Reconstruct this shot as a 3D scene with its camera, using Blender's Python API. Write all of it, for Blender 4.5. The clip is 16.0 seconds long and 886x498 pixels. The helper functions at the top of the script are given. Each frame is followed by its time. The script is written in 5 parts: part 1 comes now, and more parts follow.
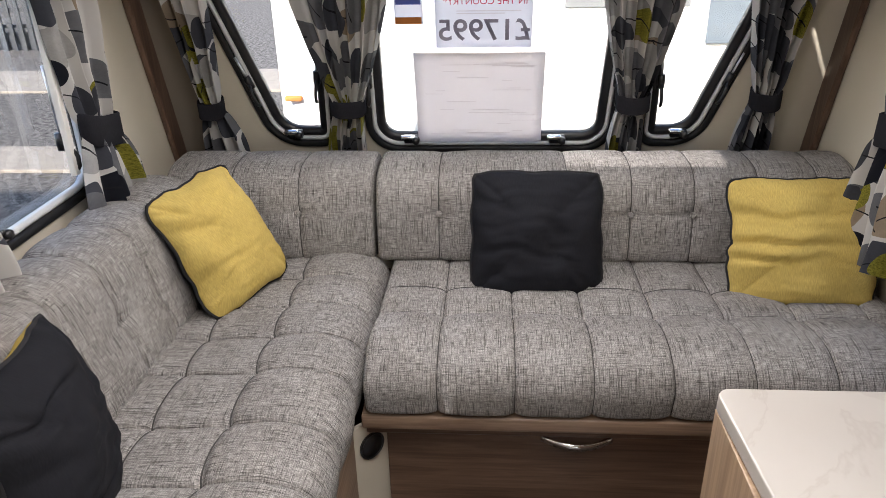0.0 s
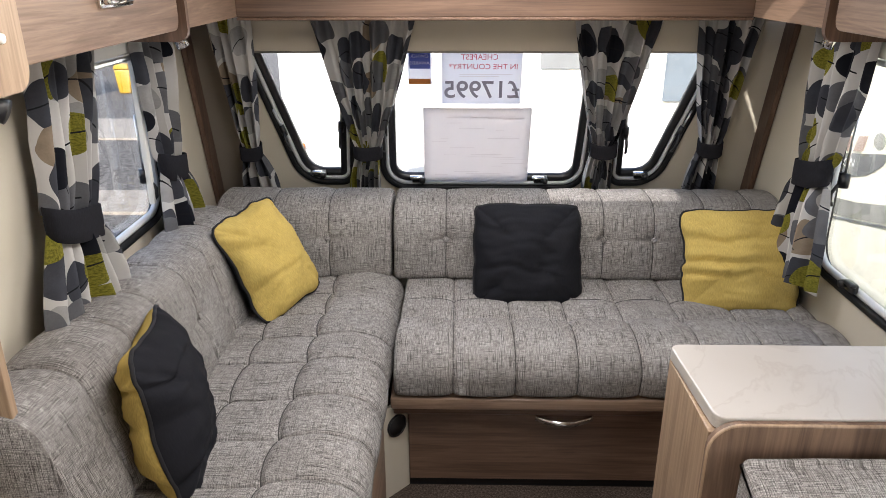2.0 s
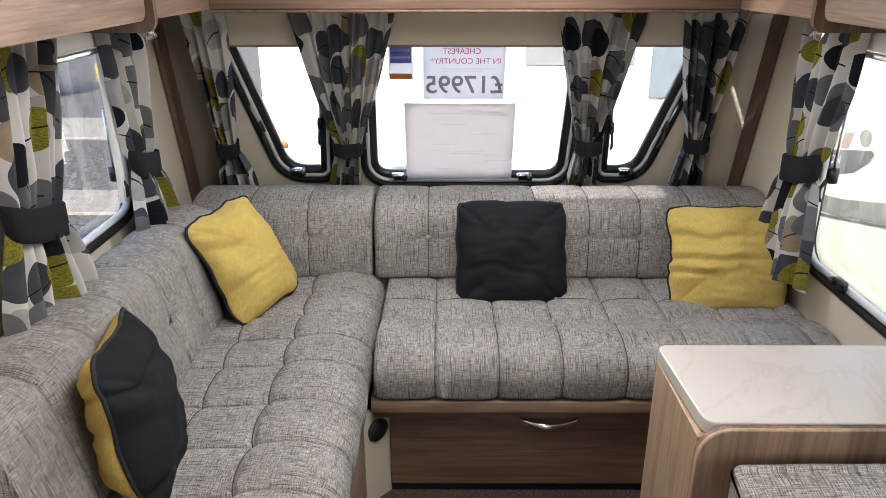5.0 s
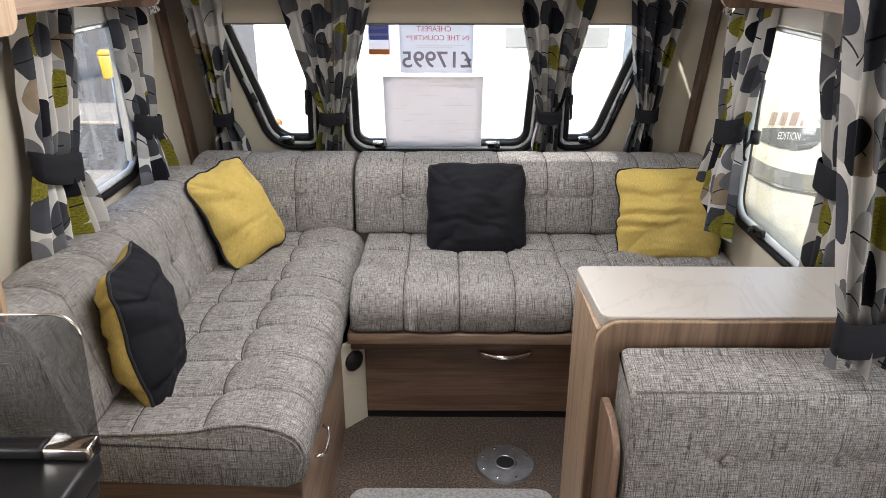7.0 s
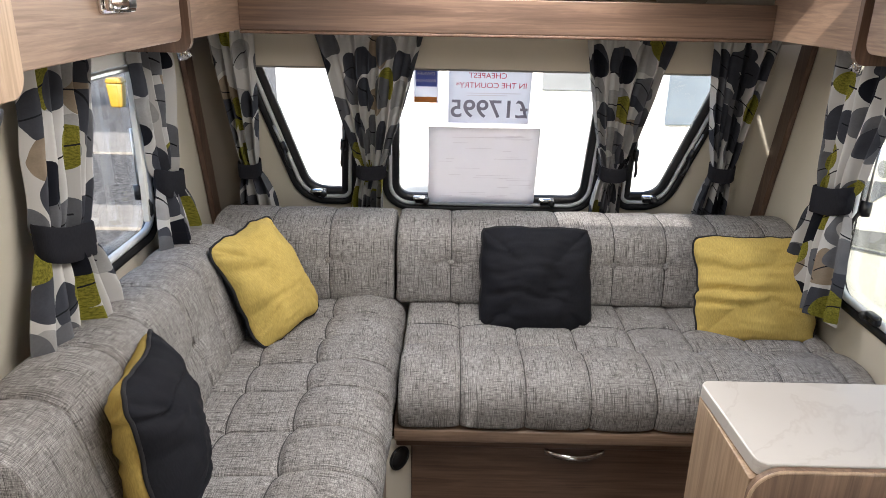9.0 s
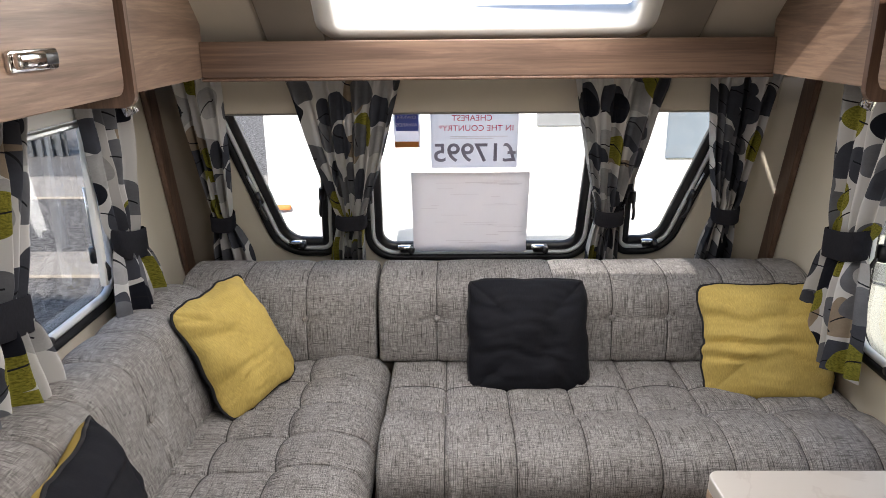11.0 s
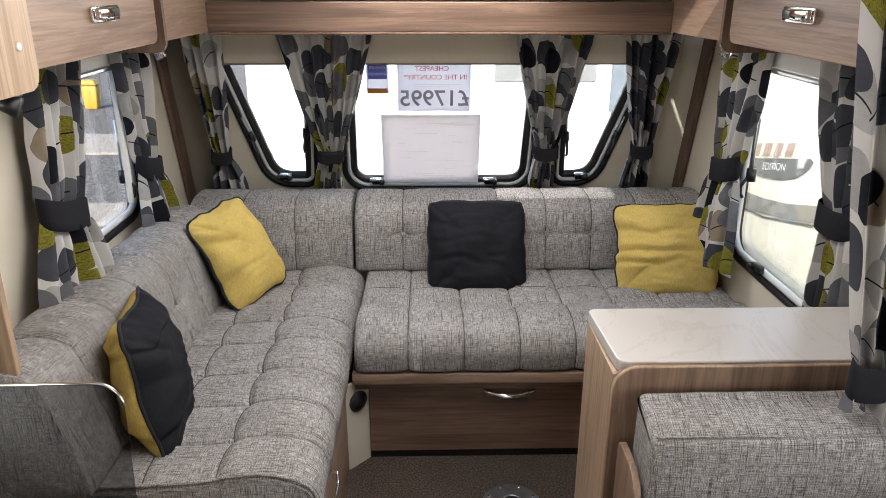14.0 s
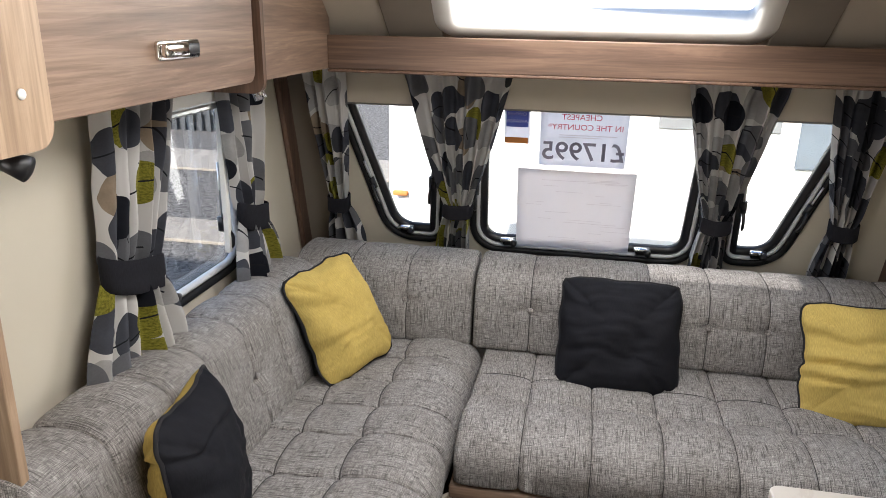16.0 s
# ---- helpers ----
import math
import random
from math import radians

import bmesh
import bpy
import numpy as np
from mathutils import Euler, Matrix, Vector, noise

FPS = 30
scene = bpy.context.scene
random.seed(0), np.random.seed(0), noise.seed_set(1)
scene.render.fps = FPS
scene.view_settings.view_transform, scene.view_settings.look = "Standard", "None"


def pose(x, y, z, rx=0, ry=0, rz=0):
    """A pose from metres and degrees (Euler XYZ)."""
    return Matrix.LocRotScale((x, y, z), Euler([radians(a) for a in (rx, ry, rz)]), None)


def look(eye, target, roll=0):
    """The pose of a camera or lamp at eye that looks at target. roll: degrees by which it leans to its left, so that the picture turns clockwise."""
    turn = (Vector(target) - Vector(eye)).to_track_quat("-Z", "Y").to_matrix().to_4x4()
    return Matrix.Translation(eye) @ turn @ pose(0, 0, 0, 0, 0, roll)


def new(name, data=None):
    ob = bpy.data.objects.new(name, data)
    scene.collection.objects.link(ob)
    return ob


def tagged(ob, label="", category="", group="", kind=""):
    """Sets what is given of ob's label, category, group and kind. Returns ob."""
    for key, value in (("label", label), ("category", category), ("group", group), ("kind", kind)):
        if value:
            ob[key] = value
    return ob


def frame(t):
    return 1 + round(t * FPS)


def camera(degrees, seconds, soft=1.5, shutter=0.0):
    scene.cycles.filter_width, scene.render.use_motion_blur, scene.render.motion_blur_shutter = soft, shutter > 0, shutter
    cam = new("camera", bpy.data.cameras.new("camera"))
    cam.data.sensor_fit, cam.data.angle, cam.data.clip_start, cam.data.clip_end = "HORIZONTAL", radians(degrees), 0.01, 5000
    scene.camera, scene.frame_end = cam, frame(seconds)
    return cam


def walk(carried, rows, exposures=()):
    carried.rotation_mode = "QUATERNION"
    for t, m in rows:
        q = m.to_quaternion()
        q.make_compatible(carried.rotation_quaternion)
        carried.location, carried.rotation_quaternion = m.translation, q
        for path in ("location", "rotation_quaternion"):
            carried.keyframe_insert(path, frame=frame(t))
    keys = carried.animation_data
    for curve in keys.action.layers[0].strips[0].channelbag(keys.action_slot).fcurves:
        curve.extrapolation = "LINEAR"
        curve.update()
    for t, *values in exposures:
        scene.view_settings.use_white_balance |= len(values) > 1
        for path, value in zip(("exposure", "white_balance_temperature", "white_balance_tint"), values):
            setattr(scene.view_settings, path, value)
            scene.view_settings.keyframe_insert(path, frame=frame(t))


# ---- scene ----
cam = camera(62.9, 16.0, soft=0.7)
PATH = [
    (0, (0.019, -0.017, 1.522), (-0.11, 1.786, 0.665), -1.3),
    (0.5, (-0.021, -0.156, 1.54), (-0.139, 1.64, 0.669), -1.0),
    (1, (-0.077, -0.287, 1.554), (-0.177, 1.526, 0.714), -0.5),
    (1.5, (-0.098, -0.402, 1.593), (-0.166, 1.439, 0.815), -0.1),
    (2, (-0.095, -0.471, 1.614), (-0.134, 1.39, 0.882), -0.1),
    (2.5, (-0.079, -0.469, 1.61), (-0.092, 1.398, 0.894), -0.4),
    (3, (-0.013, -0.377, 1.587), (-0.025, 1.489, 0.869), -0.8),
    (3.2, (0.008, -0.335, 1.59), (0.002, 1.53, 0.869), -0.8),
    (5.3, (-0.081, -0.459, 1.589), (-0.084, 1.399, 0.849), 0.1),
    (5.5, (-0.078, -0.514, 1.594), (-0.075, 1.34, 0.844), 0.1),
    (6, (-0.046, -0.604, 1.593), (-0.033, 1.245, 0.83), 0.1),
    (6.5, (0.019, -0.695, 1.561), (0.026, 1.152, 0.795), 0.1),
    (7, (0.036, -0.739, 1.573), (0.028, 1.113, 0.818), 0.1),
    (7.5, (0.021, -0.702, 1.584), (0.014, 1.161, 0.856), 0.3),
    (8, (-0.054, -0.584, 1.584), (-0.054, 1.289, 0.882), 0.7),
    (8.5, (-0.119, -0.447, 1.588), (-0.119, 1.429, 0.894), 1.1),
    (9, (-0.155, -0.382, 1.594), (-0.163, 1.498, 0.912), 1.1),
    (9.5, (-0.125, -0.296, 1.587), (-0.165, 1.594, 0.936), 0.5),
    (9.7, (-0.103, -0.256, 1.6), (-0.156, 1.639, 0.962), 0.3),
    (11.8, (-0.075, -0.19, 1.619), (-0.09, 1.718, 1.02), -1.1),
    (12, (-0.096, -0.257, 1.623), (-0.104, 1.642, 0.996), -1.0),
    (12.5, (-0.094, -0.402, 1.609), (-0.081, 1.481, 0.934), -0.6),
    (13, (-0.037, -0.542, 1.601), (-0.004, 1.332, 0.904), -0.1),
    (13.5, (-0.021, -0.686, 1.606), (0.021, 1.187, 0.906), 0.1),
    (14, (-0.041, -0.731, 1.622), (0.004, 1.146, 0.931), 0.1),
    (14.5, (-0.02, -0.657, 1.622), (0.018, 1.224, 0.944), 0.2),
    (15, (0.011, -0.483, 1.625), (0.026, 1.403, 0.961), 0.3),
    (15.5, (0.014, -0.389, 1.635), (-0.022, 1.502, 0.985), 0.4),
    (15.7, (-0.031, -0.339, 1.636), (-0.120, 1.551, 0.988), 0.9),
    (15.9, (-0.002, -0.296, 1.634), (-0.266, 1.583, 1.002), 0.7),
    (16, (-0.001, -0.267, 1.632), (-0.361, 1.599, 1.009), 1.1),
]
EXPOSURES = [(0.0, 2.10, 6600, 14), (1.5, 2.12, 6550, 14), (3.0, 2.10, 6500, 12), (7.0, 2.20, 6450, 12), (9.5, 2.06, 6450, 12), (12.0, 1.84, 6550, 14), (13.0, 1.98, 6500, 13), (14.5, 2.12, 6450, 12), (16.0, 2.00, 6450, 12)]
walk(cam, [(t, look(eye, target, roll)) for t, eye, target, roll in PATH], EXPOSURES)

# ---- light ----
SUN_ELEVATION, SUN_AZIMUTH = 32.0, -159.9     # azimuth from +y towards +x
world = bpy.data.worlds.new("sky")
scene.world = world
world.use_nodes = True
wn = world.node_tree.nodes
sky = wn.new("ShaderNodeTexSky")
sky.sky_type = "NISHITA"
sky.sun_disc = False
sky.sun_elevation = radians(SUN_ELEVATION)
sky.sun_rotation = radians(SUN_AZIMUTH)
world.node_tree.links.new(sky.outputs[0], wn["Background"].inputs[0])
wn["Background"].inputs[1].default_value = 0.15
sun = new("sun", bpy.data.lights.new("sun", "SUN"))
sun.data.energy, sun.data.angle, sun.data.color = 3.8, radians(0.6), (1.0, 0.95, 0.88)
se, sa = radians(SUN_ELEVATION), radians(SUN_AZIMUTH)
sun.matrix_world = look((0, 0, 6), (-math.sin(sa) * math.cos(se), -math.cos(sa) * math.cos(se), 6 - math.sin(se)))


def opening_light(name, at, to, width, height, watts):
    """An area lamp added at an opening, standing in for sky light."""
    a = bpy.data.lights.new(name, "AREA")
    a.shape, a.size, a.size_y, a.energy, a.color = "RECTANGLE", width, height, watts, (1.0, 0.97, 0.93)
    o = new(name, a)
    o.matrix_world = look(at, to)
    return o


opening_light("dinette_window_light", (1.06, -0.25, 1.12), (-0.7, 0.85, 0.55), 0.95, 0.60, 1.3)
# Fill lamps at the added door and rear openings, behind the camera.
opening_light("added_door_fill", (-1.05, -1.62, 0.95), (0.3, 0.4, 0.7), 0.60, 1.65, 0.8)
opening_light("added_rear_fill", (0, -3.15, 1.2), (0, 0, 1.0), 1.1, 0.55, 0.1)
# Fill lamp below the added roof vent, to brighten the seats from above.
opening_light("added_vent_fill", (-0.02, 0.64, 1.935), (-0.52, 0.66, 0.5), 0.80, 0.46, 6.0)
opening_light("rooflight_light", (0.0, 1.82, 1.70), (-0.05, 1.50, 0.5), 0.80, 0.40, 2.8)
# Fill lamp at the added kitchen window; brightens the right-hand side.
opening_light("added_kitchen_fill", (-1.055, -0.40, 1.19), (1.0, 0.7, 0.75), 0.62, 0.36, 2.0)


# ---- materials ----
def material(name, rough=0.5, metal=0.0):
    m = bpy.data.materials.new(name)
    m.use_nodes = True
    b = m.node_tree.nodes["Principled BSDF"]
    b.inputs["Roughness"].default_value = rough
    b.inputs["Metallic"].default_value = metal
    return m, m.node_tree.nodes, m.node_tree.links, b


def ramp(nodes, stops, constant=False):
    r = nodes.new("ShaderNodeValToRGB")
    if constant:
        r.color_ramp.interpolation = "CONSTANT"
    while len(r.color_ramp.elements) < len(stops):
        r.color_ramp.elements.new(0.5)
    for e, (p, c) in zip(r.color_ramp.elements, stops):
        e.position, e.color = p, (*c, 1)
    return r


def mapped(nodes, links, scale, source="Object", turn=(0, 0, 0)):
    tc = nodes.new("ShaderNodeTexCoord")
    mp = nodes.new("ShaderNodeMapping")
    mp.inputs["Scale"].default_value = scale
    mp.inputs["Rotation"].default_value = [radians(a) for a in turn]
    links.new(tc.outputs[source], mp.inputs[0])
    return mp.outputs[0]


def noise_node(nodes, links, vec, scale, detail=3.0, rough=0.5, distortion=0.0):
    n = nodes.new("ShaderNodeTexNoise")
    n.inputs["Scale"].default_value = scale
    n.inputs["Detail"].default_value = detail
    n.inputs["Roughness"].default_value = rough
    n.inputs["Distortion"].default_value = distortion
    links.new(vec, n.inputs["Vector"])
    return n.outputs["Fac"]


def mix(nodes, links, fac, a, b, blend="MIX"):
    m = nodes.new("ShaderNodeMix")
    m.data_type, m.blend_type = "RGBA", blend
    for slot, v in ((0, fac), (6, a), (7, b)):
        if hasattr(v, "node"):
            links.new(v, m.inputs[slot])
        elif slot == 0:
            m.inputs[0].default_value = v
        else:
            m.inputs[slot].default_value = (*v, 1)
    return m.outputs[2]


def add_bump(nodes, links, bsdf, height, strength=0.3, distance=0.002):
    b = nodes.new("ShaderNodeBump")
    b.inputs["Strength"].default_value = strength
    b.inputs["Distance"].default_value = distance
    links.new(height, b.inputs["Height"])
    links.new(b.outputs[0], bsdf.inputs["Normal"])


def plain(name, colour, rough=0.5, metal=0.0, vary=0.12, scale=8.0, bump=0.0, grain=250.0):
    m, n, l, b = material(name, rough, metal)
    v = mapped(n, l, (1, 1, 1))
    f = noise_node(n, l, v, scale, 4)
    lo = tuple(c * (1 - vary) for c in colour)
    hi = tuple(min(1, c * (1 + vary)) for c in colour)
    r = ramp(n, [(0.3, lo), (0.7, hi)])
    l.new(f, r.inputs[0])
    l.new(r.outputs[0], b.inputs["Base Color"])
    if bump:
        add_bump(n, l, b, noise_node(n, l, v, grain, 2), bump, 0.001)
    return m


def wood(name, dark, light, axis, rough=0.42):
    """Foil-faced board: grain runs along axis."""
    m, n, l, b = material(name, rough)
    sc = [14.0, 14.0, 14.0]
    sc[axis] = 0.9
    v = mapped(n, l, sc)
    wav = noise_node(n, l, v, 1.3, 5, 0.62, 1.2)
    sc2 = [90.0, 90.0, 90.0]
    sc2[axis] = 2.2
    fine = noise_node(n, l, mapped(n, l, sc2), 1.6, 4, 0.6)
    big = noise_node(n, l, mapped(n, l, (3, 3, 3)), 0.8, 2)
    mid = tuple((p + q) / 2 for p, q in zip(dark, light))
    r = ramp(n, [(0.28, dark), (0.47, mid), (0.55, light), (0.72, mid)])
    l.new(wav, r.inputs[0])
    streak = ramp(n, [(0.35, tuple(c * 0.62 for c in dark)), (0.6, (1, 1, 1))])
    l.new(fine, streak.inputs[0])
    c = mix(n, l, 0.30, r.outputs[0], streak.outputs[0], "MULTIPLY")
    tone = ramp(n, [(0.3, (0.86, 0.84, 0.82)), (0.7, (1.06, 1.05, 1.04))])
    l.new(big, tone.inputs[0])
    c = mix(n, l, 1.0, c, tone.outputs[0], "MULTIPLY")
    l.new(c, b.inputs["Base Color"])
    add_bump(n, l, b, fine, 0.12, 0.0006)
    return m


def weave(name, base, dark, light, scale=1.0):
    """Grey slub upholstery: threads both ways with darker slubs."""
    m, n, l, b = material(name, 0.92)
    b.inputs["Specular IOR Level"].default_value = 0.12
    uv = mapped(n, l, (1, 1, 1), "UV")

    def threads(sx, sy):
        mp = n.new("ShaderNodeMapping")
        mp.inputs["Scale"].default_value = (sx * scale, sy * scale, 1)
        l.new(uv, mp.inputs[0])
        return mp.outputs[0]
    a = noise_node(n, l, threads(620, 40), 1.0, 3, 0.65)
    w = noise_node(n, l, threads(48, 620), 1.0, 3, 0.65)
    slub_a = noise_node(n, l, threads(400, 9), 1.0, 1, 0.4)
    slub_w = noise_node(n, l, threads(12, 400), 1.0, 1, 0.4)
    blotch = noise_node(n, l, threads(7, 7), 1.0, 2)
    ra = ramp(n, [(0.39, dark), (0.5, base), (0.61, light)])
    l.new(a, ra.inputs[0])
    rw = ramp(n, [(0.39, dark), (0.5, base), (0.61, light)])
    l.new(w, rw.inputs[0])
    c = mix(n, l, 0.5, ra.outputs[0], rw.outputs[0])
    for sl, much in ((slub_a, 0.80), (slub_w, 0.55)):
        rs = ramp(n, [(0.57, (1, 1, 1)), (0.68, (0.36, 0.35, 0.34))])
        l.new(sl, rs.inputs[0])
        c = mix(n, l, much, c, rs.outputs[0], "MULTIPLY")
    ck = n.new("ShaderNodeTexChecker")
    ck.inputs["Scale"].default_value = 1.0
    ck.inputs["Color1"].default_value = (0.62, 0.61, 0.60, 1)
    ck.inputs["Color2"].default_value = (1.12, 1.12, 1.12, 1)
    l.new(threads(330, 250), ck.inputs["Vector"])
    c = mix(n, l, 0.30, c, ck.outputs["Color"], "MULTIPLY")
    rb = ramp(n, [(0.3, (0.88, 0.87, 0.86)), (0.7, (1.08, 1.08, 1.08))])
    l.new(blotch, rb.inputs[0])
    c = mix(n, l, 1.0, c, rb.outputs[0], "MULTIPLY")
    l.new(c, b.inputs["Base Color"])
    h = n.new("ShaderNodeMath")
    h.operation = "ADD"
    l.new(a, h.inputs[0])
    l.new(w, h.inputs[1])
    add_bump(n, l, b, h.outputs[0], 0.75, 0.0018)
    return m


def linen(name, colour, vary=0.07):
    m, n, l, b = material(name, 0.9)
    b.inputs["Specular IOR Level"].default_value = 0.12
    v = mapped(n, l, (1, 1, 1), "UV")
    a = noise_node(n, l, v, 9, 4)
    lo = tuple(c * (1 - vary) for c in colour)
    hi = tuple(c * (1 + vary) for c in colour)
    r = ramp(n, [(0.3, lo), (0.7, hi)])
    l.new(a, r.inputs[0])
    mp = n.new("ShaderNodeMapping")
    mp.inputs["Scale"].default_value = (500, 60, 1)
    l.new(v, mp.inputs[0])
    fine = noise_node(n, l, mp.outputs[0], 1.0, 2)
    rf = ramp(n, [(0.35, (0.84, 0.84, 0.84)), (0.65, (1.08, 1.08, 1.08))])
    l.new(fine, rf.inputs[0])
    c = mix(n, l, 1.0, r.outputs[0], rf.outputs[0], "MULTIPLY")
    l.new(c, b.inputs["Base Color"])
    add_bump(n, l, b, fine, 0.25, 0.0008)
    return m


def leaf_print(name):
    """Curtain cloth: off-white with overlapping egg-shaped printed leaves in greys, taupe and scratchy lime, some with a dark midrib and stalk."""
    m, n, l, b = material(name, 0.85)
    b.inputs["Specular IOR Level"].default_value = 0.12
    uv = mapped(n, l, (1, 1, 1), "UV")

    def calc(op, a, c=0.0, d=None):
        k = n.new("ShaderNodeMath")
        k.operation = op
        for slot, v in enumerate((a, c, d)):
            if v is None:
                continue
            if hasattr(v, "node"):
                l.new(v, k.inputs[slot])
            else:
                k.inputs[slot].default_value = v
        return k.outputs[0]
    grain = noise_node(n, l, uv, 230, 4, 0.75)
    wash = noise_node(n, l, uv, 14, 3, 0.6)
    wob = noise_node(n, l, uv, 22, 1)
    LIME, GREY, DARK, INK, TAUPE, PALE = (0.200, 0.185, 0.028), (0.115, 0.118, 0.128), (0.048, 0.051, 0.062), (0.011, 0.012, 0.017), (0.235, 0.185, 0.135), (0.30, 0.295, 0.29)
    layers = [
        (7.8, 0.0, 0.45, 0.36, 70, [(0.0, GREY), (0.36, PALE), (0.52, DARK), (0.88, TAUPE)], 0.50),
        (7.2, 3.7, 0.42, 0.31, 100, [(0.0, DARK), (0.28, PALE), (0.50, GREY), (0.80, LIME)], 0.45),
        (6.4, 8.3, 0.38, 0.27, 80, [(0.0, INK), (0.24, GREY), (0.52, LIME), (0.70, DARK)], 0.70),
    ]
    col = (0.47, 0.458, 0.442)
    for sc, off, length, width, spread, pal, share in layers:
        mp = n.new("ShaderNodeMapping")
        mp.inputs["Scale"].default_value = (sc * 1.12, sc * 0.9, 1)
        mp.inputs["Location"].default_value = (off, off * 0.7, 0)
        l.new(uv, mp.inputs[0])
        vo = n.new("ShaderNodeTexVoronoi")
        vo.voronoi_dimensions = "2D"
        vo.inputs["Scale"].default_value = 1.0
        vo.inputs["Randomness"].default_value = 0.55
        l.new(mp.outputs[0], vo.inputs["Vector"])
        loc = n.new("ShaderNodeVectorMath")
        loc.operation = "SUBTRACT"
        l.new(mp.outputs[0], loc.inputs[0])
        l.new(vo.outputs["Position"], loc.inputs[1])
        sep = n.new("ShaderNodeSeparateColor")
        l.new(vo.outputs["Color"], sep.inputs[0])
        rot = n.new("ShaderNodeVectorRotate")
        rot.rotation_type = "Z_AXIS"
        l.new(loc.outputs[0], rot.inputs["Vector"])
        l.new(calc("MULTIPLY_ADD", sep.outputs[1], radians(spread), radians(20 - spread / 2)), rot.inputs["Angle"])
        xyz = n.new("ShaderNodeSeparateXYZ")
        l.new(rot.outputs[0], xyz.inputs[0])
        lx, ly = xyz.outputs[0], xyz.outputs[1]
        # egg outline: narrower towards one tip, with an uneven hand-cut edge
        wide = calc("MULTIPLY_ADD", lx, -0.35 * width / length, width)
        ex = calc("POWER", calc("ABSOLUTE", calc("DIVIDE", lx, length)), 2.2)
        ey = calc("POWER", calc("ABSOLUTE", calc("DIVIDE", ly, wide)), 1.9)
        rim = calc("ADD", calc("ADD", ex, ey), calc("MULTIPLY_ADD", wob, 0.36, -0.18))
        inside = calc("MULTIPLY", calc("LESS_THAN", rim, 1.0), calc("GREATER_THAN", sep.outputs[2], 0.28))
        r = ramp(n, pal, True)
        l.new(sep.outputs[0], r.inputs[0])
        tex = ramp(n, [(0.38, (0.42, 0.42, 0.42)), (0.60, (1.2, 1.2, 1.2))])
        l.new(grain, tex.inputs[0])
        soft = ramp(n, [(0.3, (0.82, 0.82, 0.82)), (0.7, (1.15, 1.15, 1.15))])
        l.new(wash, soft.inputs[0])
        leaf = mix(n, l, 1.0, r.outputs[0], soft.outputs[0], "MULTIPLY")
        # the lime leaves are scratchy, the rest are smooth washes
        sr = n.new("ShaderNodeSeparateColor")
        l.new(r.outputs[0], sr.inputs[0])
        scratchy = calc("GREATER_THAN", calc("SUBTRACT", sr.outputs[1], sr.outputs[2]), 0.12)
        leaf = mix(n, l, calc("MULTIPLY_ADD", scratchy, 0.75, 0.12), leaf, mix(n, l, 1.0, leaf, tex.outputs[0], "MULTIPLY"))
        col = mix(n, l, inside, col, leaf)
        # dark midrib that runs on as a stalk
        bend = calc("ADD", ly, calc("MULTIPLY", calc("MULTIPLY", lx, lx), 0.22))
        rib = calc("MULTIPLY", calc("LESS_THAN", calc("ABSOLUTE", bend), 0.013), calc("LESS_THAN", calc("ABSOLUTE", calc("ADD", lx, 0.22)), 0.36))
        rib = calc("MULTIPLY", rib, calc("GREATER_THAN", sep.outputs[2], share))
        col = mix(n, l, rib, col, (0.014, 0.014, 0.017))
    l.new(col, b.inputs["Base Color"])
    tr = n.new("ShaderNodeBsdfTranslucent")
    l.new(col, tr.inputs[0])
    ms = n.new("ShaderNodeMixShader")
    ms.inputs[0].default_value = 0.08
    l.new(b.outputs[0], ms.inputs[1])
    l.new(tr.outputs[0], ms.inputs[2])
    l.new(ms.outputs[0], n["Material Output"].inputs[0])
    add_bump(n, l, b, noise_node(n, l, uv, 600, 1), 0.1, 0.0005)
    return m


def carpet(name):
    m, n, l, b = material(name, 0.97)
    b.inputs["Specular IOR Level"].default_value = 0.12
    v = mapped(n, l, (1, 1, 1))
    a = noise_node(n, l, v, 150, 4, 0.8)
    c = noise_node(n, l, v, 5, 3)
    r = ramp(n, [(0.34, (0.034, 0.025, 0.020)), (0.5, (0.082, 0.063, 0.052)), (0.66, (0.185, 0.150, 0.125))])
    l.new(a, r.inputs[0])
    t = ramp(n, [(0.3, (0.85, 0.85, 0.85)), (0.7, (1.08, 1.08, 1.08))])
    l.new(c, t.inputs[0])
    l.new(mix(n, l, 1.0, r.outputs[0], t.outputs[0], "MULTIPLY"), b.inputs["Base Color"])
    add_bump(n, l, b, a, 0.7, 0.004)
    return m


def marble(name):
    m, n, l, b = material(name, 0.28)
    v = mapped(n, l, (1, 1, 1), "Object", (0, 0, 30))
    f = noise_node(n, l, v, 2.2, 6, 0.6, 1.6)
    vein = ramp(n, [(0.478, (0.50, 0.475, 0.445)), (0.498, (0.455, 0.425, 0.395)), (0.512, (0.50, 0.475, 0.445))])
    l.new(f, vein.inputs[0])
    cloud = ramp(n, [(0.3, (0.94, 0.93, 0.92)), (0.7, (1.03, 1.03, 1.03))])
    l.new(noise_node(n, l, v, 4, 3), cloud.inputs[0])
    l.new(mix(n, l, 1.0, vein.outputs[0], cloud.outputs[0], "MULTIPLY"), b.inputs["Base Color"])
    return m


